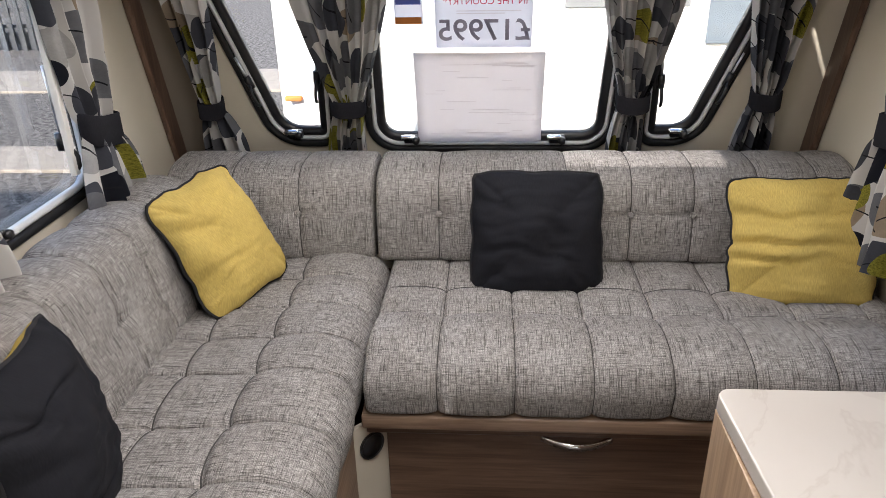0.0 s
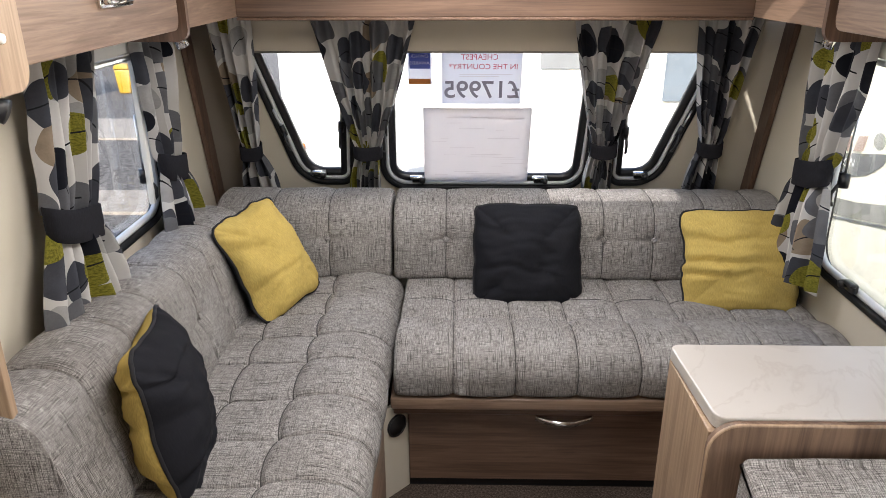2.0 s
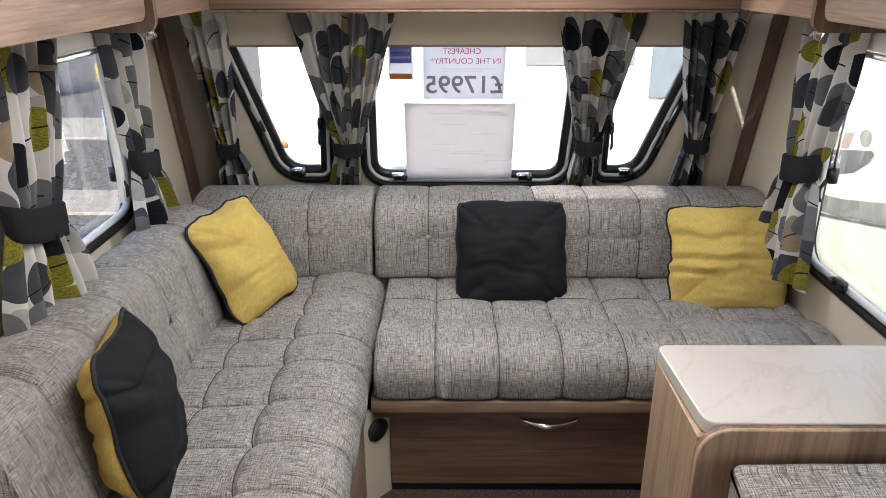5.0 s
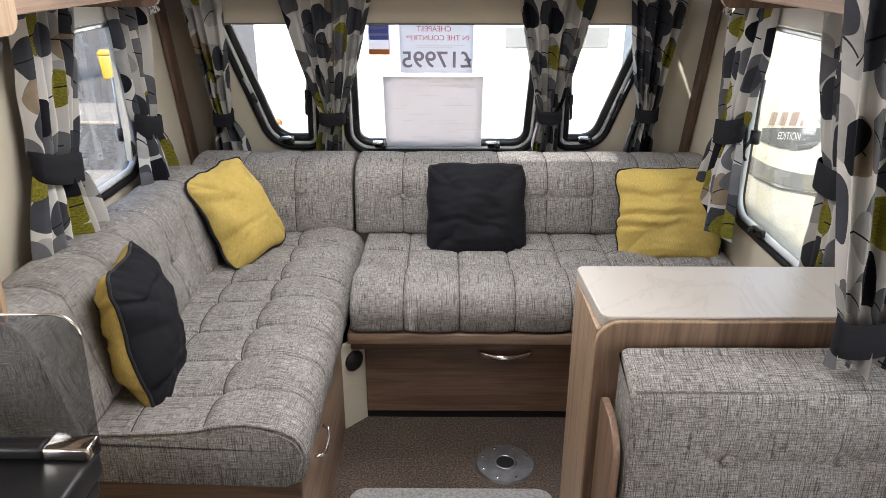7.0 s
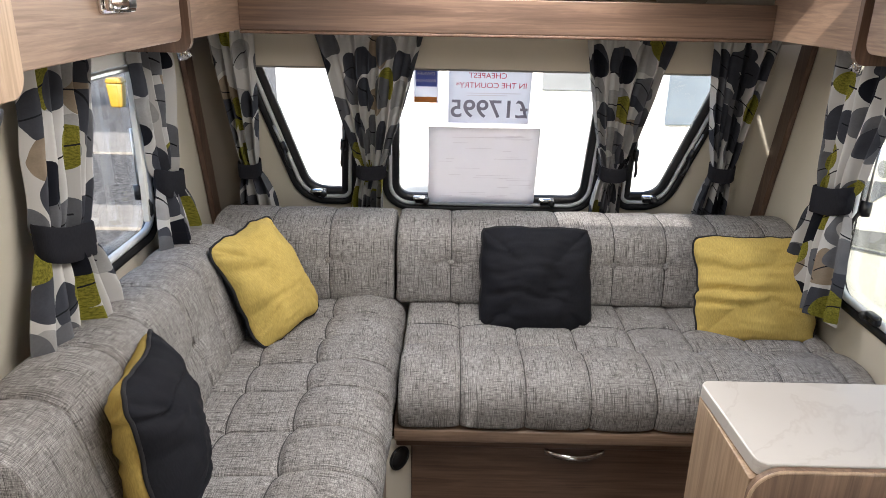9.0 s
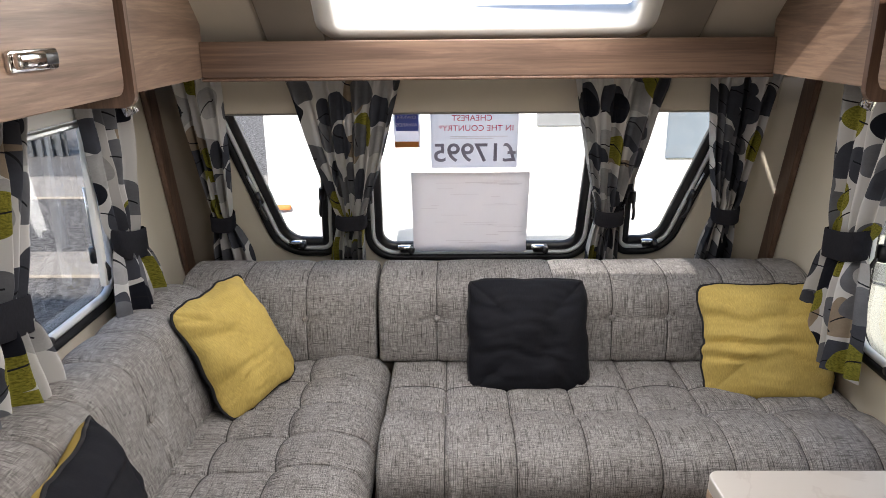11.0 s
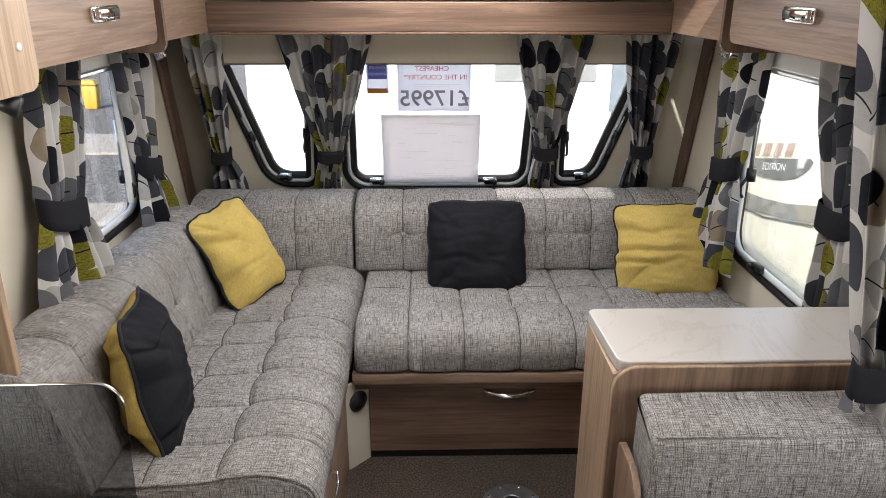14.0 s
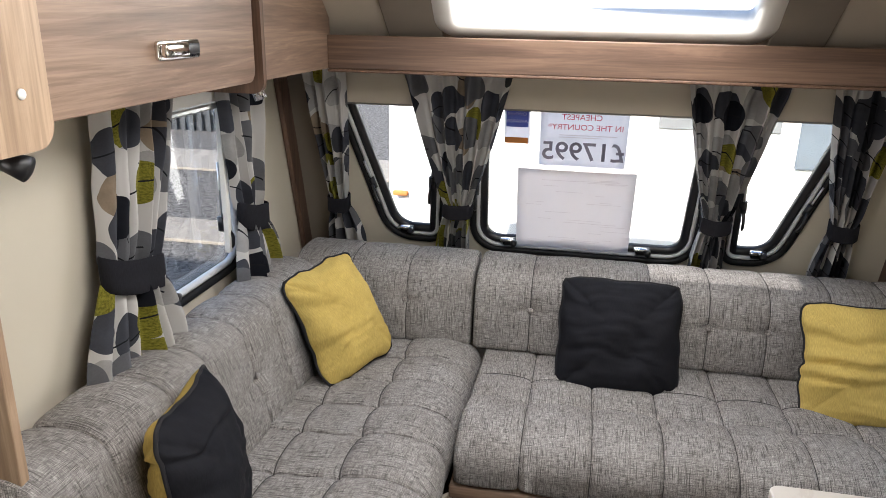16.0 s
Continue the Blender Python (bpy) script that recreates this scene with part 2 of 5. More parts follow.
def clear_pane(name, tint=(0.97, 0.98, 0.98), gloss=0.6):
    m, n, l, b = material(name)
    n.remove(b)
    t = n.new("ShaderNodeBsdfTransparent")
    t.inputs[0].default_value = (*tint, 1)
    g = n.new("ShaderNodeBsdfGlossy")
    g.inputs["Roughness"].default_value = 0.03
    fr = n.new("ShaderNodeFresnel")
    fr.inputs[0].default_value = 1.49
    k = n.new("ShaderNodeMath")
    k.operation = "MULTIPLY"
    k.inputs[1].default_value = gloss
    l.new(fr.outputs[0], k.inputs[0])
    ms = n.new("ShaderNodeMixShader")
    l.new(k.outputs[0], ms.inputs[0])
    l.new(t.outputs[0], ms.inputs[1])
    l.new(g.outputs[0], ms.inputs[2])
    l.new(ms.outputs[0], n["Material Output"].inputs[0])
    return m


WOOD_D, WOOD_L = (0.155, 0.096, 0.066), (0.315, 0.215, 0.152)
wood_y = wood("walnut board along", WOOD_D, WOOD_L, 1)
# Across boards take a darker tone than wood_y as well as turned grain.
wood_x = wood("darker walnut board across", (0.100, 0.059, 0.040), (0.190, 0.118, 0.080), 0)
wood_z = wood("walnut board upright", (0.125, 0.078, 0.053), (0.265, 0.175, 0.122), 2)
wood_pale = wood("pale oak board", (0.29, 0.195, 0.125), (0.46, 0.335, 0.23), 2)
rail_wood = wood("seat rail wood", (0.165, 0.108, 0.073), (0.285, 0.198, 0.138), 0)
edge_wood = wood("brown edging", (0.10, 0.055, 0.035), (0.17, 0.10, 0.065), 2)
wall_cream = plain("cream wall board", (0.60, 0.55, 0.45), 0.55, vary=0.05, scale=3, bump=0.05, grain=500)
wall_beige = plain("beige headlining", (0.47, 0.42, 0.34), 0.8, vary=0.06, scale=4, bump=0.08, grain=600)
taupe = plain("taupe lining", (0.20, 0.17, 0.135), 0.85, vary=0.08, scale=5, bump=0.1, grain=700)
white_plastic = plain("white plastic", (0.74, 0.73, 0.69), 0.4, vary=0.04)
grey_fabric = weave("grey slub tweed", (0.278, 0.265, 0.257), (0.085, 0.081, 0.079), (0.54, 0.52, 0.50))
# Dark colour of the seam lines, with the shade of folds and creases in it.
seam_fold_shade = plain("dark seam line and fold shade", (0.055, 0.052, 0.05), 0.95)
dark_linen = linen("charcoal linen", (0.013, 0.0135, 0.017))
lime_linen = linen("mustard lime linen", (0.52, 0.385, 0.115))
piping_mat = plain("charcoal piping", (0.009, 0.009, 0.011), 0.85)
leaf_cloth = leaf_print("leaf print cotton")
band_cloth = linen("charcoal band", (0.016, 0.016, 0.020))
rubber = plain("black rubber", (0.010, 0.010, 0.011), 0.5, vary=0.2)
rubber.node_tree.nodes["Principled BSDF"].inputs["Specular IOR Level"].default_value = 0.3
black_plastic = plain("black plastic", (0.012, 0.012, 0.014), 0.35, vary=0.2)
silver = plain("satin aluminium", (0.62, 0.63, 0.64), 0.28, 1.0, vary=0.05)
chrome = plain("polished chrome", (0.78, 0.76, 0.74), 0.10, 1.0, vary=0.03)
steel = plain("scuffed steel", (0.30, 0.31, 0.33), 0.38, 0.9, vary=0.2, scale=30)
pane_mat = clear_pane("acrylic pane", gloss=0.35)
glass_mat = clear_pane("smoked glass lid", (0.64, 0.65, 0.66), 0.22)
carpet_mat = carpet("brown fleck carpet")
marble_mat = marble("pale marble laminate")
pale_rail = plain("pale grey plastic rail", (0.58, 0.59, 0.60), 0.35, vary=0.04)
paper_mat = plain("white paper", (0.72, 0.70, 0.70), 0.8, vary=0.03)


# ---- mesh helpers ----
def mesh_of(name, bm, mat, smooth=True):
    me = bpy.data.meshes.new(name)
    bm.normal_update()
    bm.to_mesh(me)
    bm.free()
    me.materials.append(mat)
    if smooth:
        me.shade_smooth()
    return me


def thing(name, bm, mat, label, category, group="", kind="", smooth=True):
    return tagged(new(name, mesh_of(name, bm, mat, smooth)), label, category, group, kind)


def holder(name, label, category, at=(0, 0, 0), group="", kind=""):
    e = tagged(new(name), label, category, group, kind)
    e.location = at
    e.empty_display_size = 0.05
    return e


def part(name, bm, mat, parent, label="", smooth=True):
    ob = new(name, mesh_of(name, bm, mat, smooth))
    ob.parent = parent
    p = parent
    shift = Vector((0, 0, 0))
    while p is not None:
        shift += p.location
        p = p.parent
    ob.location = -shift
    if label:
        ob["label"] = label
    return ob


def box(x0, x1, y0, y1, z0, z1, bevel=0.0, seg=2, bm=None):
    own = bm is None
    bm = bm or bmesh.new()
    r = bmesh.ops.create_cube(bm, size=1.0)
    for v in r["verts"]:
        v.co = Vector((x0 + (v.co.x + 0.5) * (x1 - x0), y0 + (v.co.y + 0.5) * (y1 - y0), z0 + (v.co.z + 0.5) * (z1 - z0)))
    if bevel:
        es = list({e for v in r["verts"] for e in v.link_edges})
        bmesh.ops.bevel(bm, geom=es, offset=bevel, segments=seg, affect="EDGES", profile=0.5)
    return bm


def tube(points, radius, sides=8, closed=False, bm=None):
    bm = bm or bmesh.new()
    uvl = bm.loops.layers.uv.verify()
    pts = [Vector(p) for p in points]
    n = len(pts)
    rings = []
    side = None
    for i, p in enumerate(pts):
        a = pts[(i - 1) % n] if closed or i else p
        b = pts[(i + 1) % n] if closed or i < n - 1 else p
        d = (b - a).normalized()
        if side is None:
            side = d.orthogonal().normalized()
        side = (side - d * side.dot(d)).normalized()
        up = d.cross(side)
        rad = radius[i] if isinstance(radius, (list, tuple)) else radius
        rings.append([bm.verts.new(p + rad * (math.cos(2 * math.pi * k / sides) * side + math.sin(2 * math.pi * k / sides) * up)) for k in range(sides)])
    for i in range(n if closed else n - 1):
        r0, r1 = rings[i], rings[(i + 1) % n]
        for k in range(sides):
            f = bm.faces.new((r0[k], r0[(k + 1) % sides], r1[(k + 1) % sides], r1[k]))
            for lp in f.loops:
                lp[uvl].uv = (lp.vert.co.x + 0.7 * lp.vert.co.y, lp.vert.co.z + 0.7 * lp.vert.co.y)
    if not closed:
        bm.faces.new(rings[0][::-1])
        bm.faces.new(rings[-1])
    return bm


def rounded(poly, radii, seg=8):
    """A polygon (2D) with rounded corners; radii one per corner."""
    out = []
    n = len(poly)
    for i in range(n):
        p, a, b = Vector(poly[i]), Vector(poly[i - 1]), Vector(poly[(i + 1) % n])
        u, v = (a - p).normalized(), (b - p).normalized()
        r = radii[i] if isinstance(radii, (list, tuple)) else radii
        if r <= 0:
            out.append(tuple(p))
            continue
        half = math.acos(max(-1, min(1, u.dot(v)))) / 2
        d = min(r / math.tan(half), (a - p).length * 0.49, (b - p).length * 0.49)
        rr = d * math.tan(half)
        c = p + (u + v).normalized() * (rr / math.sin(half))
        s, e = p + u * d - c, p + v * d - c
        t0 = math.atan2(s.y, s.x)
        dt = (math.atan2(e.y, e.x) - t0 + math.pi) % (2 * math.pi) - math.pi
        for k in range(seg + 1):
            t = t0 + dt * k / seg
            out.append((c.x + rr * math.cos(t), c.y + rr * math.sin(t)))
    return out


def offset_poly(poly, d):
    """Moves a closed outline (counter-clockwise) outwards by d."""
    out = []
    n = len(poly)
    for i in range(n):
        a, p, b = Vector(poly[i - 1]), Vector(poly[i]), Vector(poly[(i + 1) % n])
        e0, e1 = p - a, b - p
        n0 = Vector((e0.y, -e0.x)).normalized() if e0.length > 1e-7 else Vector((0, 0))
        n1 = Vector((e1.y, -e1.x)).normalized() if e1.length > 1e-7 else Vector((0, 0))
        m = (n0 + n1)
        m = m.normalized() if m.length > 1e-6 else n0
        k = max(0.5, m.dot(n0) if n0.length else 1.0)
        out.append(tuple(p + m * (d / k)))
    return out


def slab(outer, holes, thick, m):
    """A board with holes: outlines in the plane of m's x and y; it reaches from 0 to thick along m's z."""
    bm = bmesh.new()
    loops = [outer, *holes]
    sides = []
    for z in (0.0, thick):
        es, rings = [], []
        for lp in loops:
            vs = [bm.verts.new(m @ Vector((p[0], p[1], z))) for p in lp]
            es += [bm.edges.new((vs[i], vs[(i + 1) % len(vs)])) for i in range(len(vs))]
            rings.append(vs)
        bmesh.ops.triangle_fill(bm, edges=es, use_beauty=True)
        sides.append(rings)
    for a, b in zip(*sides):
        for i in range(len(a)):
            j = (i + 1) % len(a)
            bm.faces.new((a[i], a[j], b[j], b[i]))
    bmesh.ops.recalc_face_normals(bm, faces=bm.faces)
    return bm


def ring(outline, profile, m):
    """A frame: profile points (outward offset, height) swept round an outline in the plane of m."""
    bm = bmesh.new()
    loops = [[bm.verts.new(m @ Vector((p[0], p[1], h))) for p in offset_poly(outline, o)] for o, h in profile]
    k, n = len(profile), len(outline)
    for a in range(k):
        for i in range(n):
            j = (i + 1) % n
            bm.faces.new((loops[a][i], loops[a][j], loops[(a + 1) % k][j], loops[(a + 1) % k][i]))
    bmesh.ops.recalc_face_normals(bm, faces=bm.faces)
    return bm


def ngon_prism(outline, thick, m, bevel=0.0, seg=2):
    bm = bmesh.new()
    a = [bm.verts.new(m @ Vector((p[0], p[1], 0))) for p in outline]
    b = [bm.verts.new(m @ Vector((p[0], p[1], thick))) for p in outline]
    f0 = bm.faces.new(a[::-1])
    f1 = bm.faces.new(b)
    for i in range(len(a)):
        j = (i + 1) % len(a)
        bm.faces.new((a[i], a[j], b[j], b[i]))
    bmesh.ops.recalc_face_normals(bm, faces=bm.faces)
    if bevel:
        bmesh.ops.bevel(bm, geom=list({*f0.edges, *f1.edges}), offset=bevel, segments=seg, affect="EDGES", profile=0.5)
    return bm


def frame_of(origin, xdir, ydir):
    x, y = Vector(xdir).normalized(), Vector(ydir).normalized()
    z = x.cross(y).normalized()
    y = z.cross(x)
    m = Matrix((x, y, z)).transposed().to_4x4()
    m.translation = Vector(origin)
    return m


def chain(points, step):
    """Points spread evenly along a smooth line through the given 2D points."""
    p = np.array(points, float)
    fine = []
    for i in range(len(p) - 1):
        p0, p1, p2, p3 = p[max(i - 1, 0)], p[i], p[i + 1], p[min(i + 2, len(p) - 1)]
        for t in np.linspace(0, 1, 24, endpoint=False):
            fine.append(0.5 * (2 * p1 + (p2 - p0) * t + (2 * p0 - 5 * p1 + 4 * p2 - p3) * t * t + (3 * p1 - p0 - 3 * p2 + p3) * t ** 3))
    fine.append(p[-1])
    fine = np.array(fine)
    d = np.concatenate([[0], np.cumsum(np.linalg.norm(np.diff(fine, axis=0), axis=1))])
    k = max(4, int(d[-1] / step))
    u = np.linspace(0, d[-1], k + 1)
    return np.stack([np.interp(u, d, fine[:, 0]), np.interp(u, d, fine[:, 1])], 1), u


def channel_cushion(profile, length, seams, m, creases=(), puff=0.012, groove=0.010, step=0.006, end=0.035, ends=(True, True), seed=0, dimples=()):
    """Upholstered slab. profile: (depth, height) line over the padded side, bottom front to bottom back, in m's y and z; it runs along m's x.
    seams: places along x where the cover is stitched down. creases: (places along the profile line) where it is drawn in lengthwise."""
    pts, u = chain(profile, step)
    marks = sorted({0.0, length, *seams})
    xs = set(np.arange(0, length, 0.02).tolist()) | {length}
    for s in seams:
        xs |= {s + d for d in (-0.022, -0.014, -0.008, -0.0045, -0.002, 0.0, 0.002, 0.0045, 0.008, 0.014, 0.022)}
    for d in (0.004, 0.01, 0.018, 0.028):
        xs |= {d, length - d}
    xs = sorted(x for x in xs if 0 <= x <= length)
    tang = np.gradient(pts, axis=0)
    tang /= np.linalg.norm(tang, axis=1)[:, None] + 1e-9
    nor = np.stack([-tang[:, 1], tang[:, 0]], 1)
    mid = pts.mean(0)
    if ((pts - mid) * nor).sum() < 0:
        nor = -nor
    bm = bmesh.new()
    uvl = bm.loops.layers.uv.new("UVMap")
    grid = []
    top = u[-1]
    for x in xs:
        k = max(i for i in range(len(marks)) if marks[i] <= x + 1e-9)
        k = min(k, len(marks) - 2)
        f = (x - marks[k]) / (marks[k + 1] - marks[k])
        swell = puff * (1 - abs(2 * f - 1) ** 2.4)
        near = min([abs(x - s) for s in seams] or [9])
        cut = groove * (0.60 * math.exp(-(near / 0.0030) ** 2) + 0.40 * math.exp(-(near / 0.016) ** 2))
        row = []
        for i, (d, z) in enumerate(pts):
            edge = min(u[i], top - u[i])
            fade = min(1.0, edge / 0.05)
            o = (swell - cut) * fade
            for c, depth, wide in creases:
                if z > 0.1:
                    arc = c - 0.004 + 0.008 * (1 - (2 * f - 1) ** 2)
                    off = abs(d - arc)
                    o -= depth * (0.5 * math.exp(-(off / wide) ** 2) + 0.5 * math.exp(-(off / 0.006) ** 2)) * (0.7 + 0.3 * math.exp(-(near / 0.035) ** 2))
            for bx, bzz, deep in dimples:
                if d < 0.12:
                    o -= deep * math.exp(-(((x - bx) / 0.035) ** 2 + ((z - bzz) / 0.03) ** 2)) + 0.35 * deep * math.exp(-(((x - bx) / 0.10) ** 2 + ((z - bzz) / 0.012) ** 2))
            q = 0.0
            for flag, dist in ((ends[0], x), (ends[1], length - x)):
                if flag and dist < end:
                    q = max(q, end - math.sqrt(max(0.0, end * end - (end - dist) ** 2)))
            o -= q * 0.8 * fade
            wob = noise.noise(Vector((x * 9 + seed, u[i] * 9, seed * 1.7))) * 0.0035 * fade
            row.append(bm.verts.new(m @ Vector((x, d + nor[i][0] * (o + wob), z + nor[i][1] * (o + wob)))))
        grid.append(row)
    for a in range(len(xs) - 1):
        for i in range(len(pts) - 1):
            f = bm.faces.new((grid[a][i], grid[a + 1][i], grid[a + 1][i + 1], grid[a][i + 1]))
            for lp, (xx, uu) in zip(f.loops, ((xs[a], u[i]), (xs[a + 1], u[i]), (xs[a + 1], u[i + 1]), (xs[a], u[i + 1]))):
                lp[uvl].uv = (xx + seed, uu)
    for row in (grid[0], grid[-1]):
        f = bm.faces.new(row)
        for lp in f.loops:
            lp[uvl].uv = (lp.vert.co.x + lp.vert.co.y, lp.vert.co.z)
    back = [[r[0] for r in grid], [r[-1] for r in grid]]
    for a in range(len(xs) - 1):
        f = bm.faces.new((back[0][a], back[1][a], back[1][a + 1], back[0][a + 1]))
        for lp in f.loops:
            lp[uvl].uv = (lp.vert.co.x, lp.vert.co.y + lp.vert.co.z)
    bmesh.ops.recalc_face_normals(bm, faces=bm.faces)
    lines = []
    for s in seams:
        a = min(range(len(xs)), key=lambda k: abs(xs[k] - s))
        lines.append([grid[a][i].co.copy() for i in range(4, len(pts) - 4, 2)])
    for c, depth, wide in creases:
        ln = []
        for a, x in enumerate(xs):
            if 0.012 < x < length - 0.012:
                k = min(max(i for i in range(len(marks)) if marks[i] <= x + 1e-9), len(marks) - 2)
                f = (x - marks[k]) / (marks[k + 1] - marks[k])
                arc = c - 0.004 + 0.008 * (1 - (2 * f - 1) ** 2)
                i = next(q for q in range(len(pts) - 1) if pts[q][1] > 0.1 and pts[q][0] <= arc < pts[q + 1][0])
                w = (arc - pts[i][0]) / (pts[i + 1][0] - pts[i][0])
                co = grid[a][i].co.lerp(grid[a][i + 1].co, w)
                if not ln or (co - ln[-1]).length > 0.008:
                    ln.append(co)
        lines.append(ln)
    return bm, lines


def upholstered(e, *args, **kw):
    """A channelled pad with dark lines for its seams and the shade in its folds, as parts of e."""
    bm, lines = channel_cushion(*args, **kw)
    pad = part("pad", bm, grey_fabric, e)
    for ln in lines:
        part("seam", tube(ln, 0.0021, 5), seam_fold_shade, pad)


def button(at, out, r=0.013):
    bm = bmesh.new()
    bmesh.ops.create_uvsphere(bm, u_segments=14, v_segments=8, radius=r, matrix=Matrix.Translation(at) @ Vector(out).to_track_quat("Z", "Y").to_matrix().to_4x4() @ Matrix.Diagonal((1, 1, 0.34, 1)))
    uvl = bm.loops.layers.uv.verify()
    for f in bm.faces:
        for lp in f.loops:
            lp[uvl].uv = (lp.vert.co.x + lp.vert.co.y, lp.vert.co.z + lp.vert.co.y)
    return bm


def pillow(name, size, thick, m, front, back, label, seed, folds=()):
    """A square scatter cushion with piping, its front along m's +z, its width along m's x. folds: (height, depth, width) of creases running in from one edge."""
    w, h = size
    n = 60
    e = holder(name, label, "cushion", m.translation, "scatter cushions on the sofa")

    def place(u, v, side):
        # square with blunt corners, the sides drawn in unevenly between them
        far = max(abs(u), abs(v))
        pull = far / max(1e-6, (abs(u) ** 4.5 + abs(v) ** 4.5) ** (1 / 4.5))
        wave = 0.034 * noise.noise(Vector((u * 1.9 + seed, v * 1.9, 7.0))) + 0.016 * noise.noise(Vector((u * 5.5 + seed, v * 5.5, 3.0)))
        sag_x = 0.115 + 0.06 * noise.noise(Vector((math.copysign(1, u) * 3.0, seed, v * 2.0)))
        sag_y = 0.110 + 0.06 * noise.noise(Vector((seed, math.copysign(1, v) * 3.0, u * 2.0)))
        px = u * pull * (1.02 - sag_x * (1 - v * v) ** 0.8) + wave
        py = v * pull * (1.02 - sag_y * (1 - u * u) ** 0.8) - wave
        dome = (max(0.0, 1 - abs(u) ** 2.2) * max(0.0, 1 - abs(v) ** 2.2)) ** 0.52
        q = Vector((u * 2.0 + seed, v * 2.0, seed * 2.1 + side))
        wr = noise.noise(q) * 0.010 + noise.noise(q * 2.6) * 0.004 + noise.noise(Vector((q.x * 1.3, q.y * 6, q.z))) * 0.006
        # creases that run in from the corners and gathers along the rim
        ang = math.atan2(v, u)
        diag = min(abs(abs(u) - abs(v)), 1.0)
        wr += 0.005 * math.sin(diag * 13 + seed) * math.exp(-diag * 3.2) * far ** 2.5
        wr += 0.004 * noise.noise(Vector((math.cos(ang) * 9, math.sin(ang) * 9, seed + side))) * far ** 3
        dent = 0.0
        for c, a, wd in folds:
            line = v - c - 0.13 * noise.noise(Vector((u * 1.4, seed + c * 9, 0))) + 0.06 * u
            run = max(0.0, 1 - max(0.0, u + 0.95) * 0.62)
            dent -= a * (math.exp(-(line / wd) ** 2) - 0.45 * math.exp(-((line - 2.1 * wd) / (1.6 * wd)) ** 2)) * run
            px += 0.03 * math.exp(-(line / (wd * 1.6)) ** 2) * max(0.0, -u) ** 6 * (a / 0.03)
        z = side * (thick / 2 * dome + (wr + dent) * dome ** 0.6)
        return m @ Vector((px * w / 2, py * h / 2, z + 0.016 * noise.noise(Vector((u * 1.6, v * 1.6, seed)))))
    ts = [math.sin(math.pi / 2 * t) for t in np.linspace(-1, 1, n + 1)]
    for side, mat, nm in ((1, front, "front_cover"), (-1, back, "back_cover")):
        bm = bmesh.new()
        uvl = bm.loops.layers.uv.new("UVMap")
        g = [[bm.verts.new(place(u, v, side)) for v in ts] for u in ts]
        for i in range(n):
            for j in range(n):
                c = ((i, j), (i + 1, j), (i + 1, j + 1), (i, j + 1))
                f = bm.faces.new([g[a][b] for a, b in (c if side > 0 else c[::-1])])
                for lp, (a, b) in zip(f.loops, c if side > 0 else c[::-1]):
                    lp[uvl].uv = (ts[a] * w / 2 + seed, ts[b] * h / 2)
        part(nm, bm, mat, e)
    rim = [place(t, -1, 1) for t in ts] + [place(1, t, 1) for t in ts[1:]] + [place(t, 1, 1) for t in ts[::-1][1:]] + [place(-1, t, 1) for t in ts[::-1][1:-1]]
    clean = [rim[0]]
    for p in rim[1:]:
        if (p - clean[-1]).length > 0.003:
            clean.append(p)
    part("piping", tube(clean, 0.0050, 7, True), piping_mat, e, "dark corded piping")
    return e


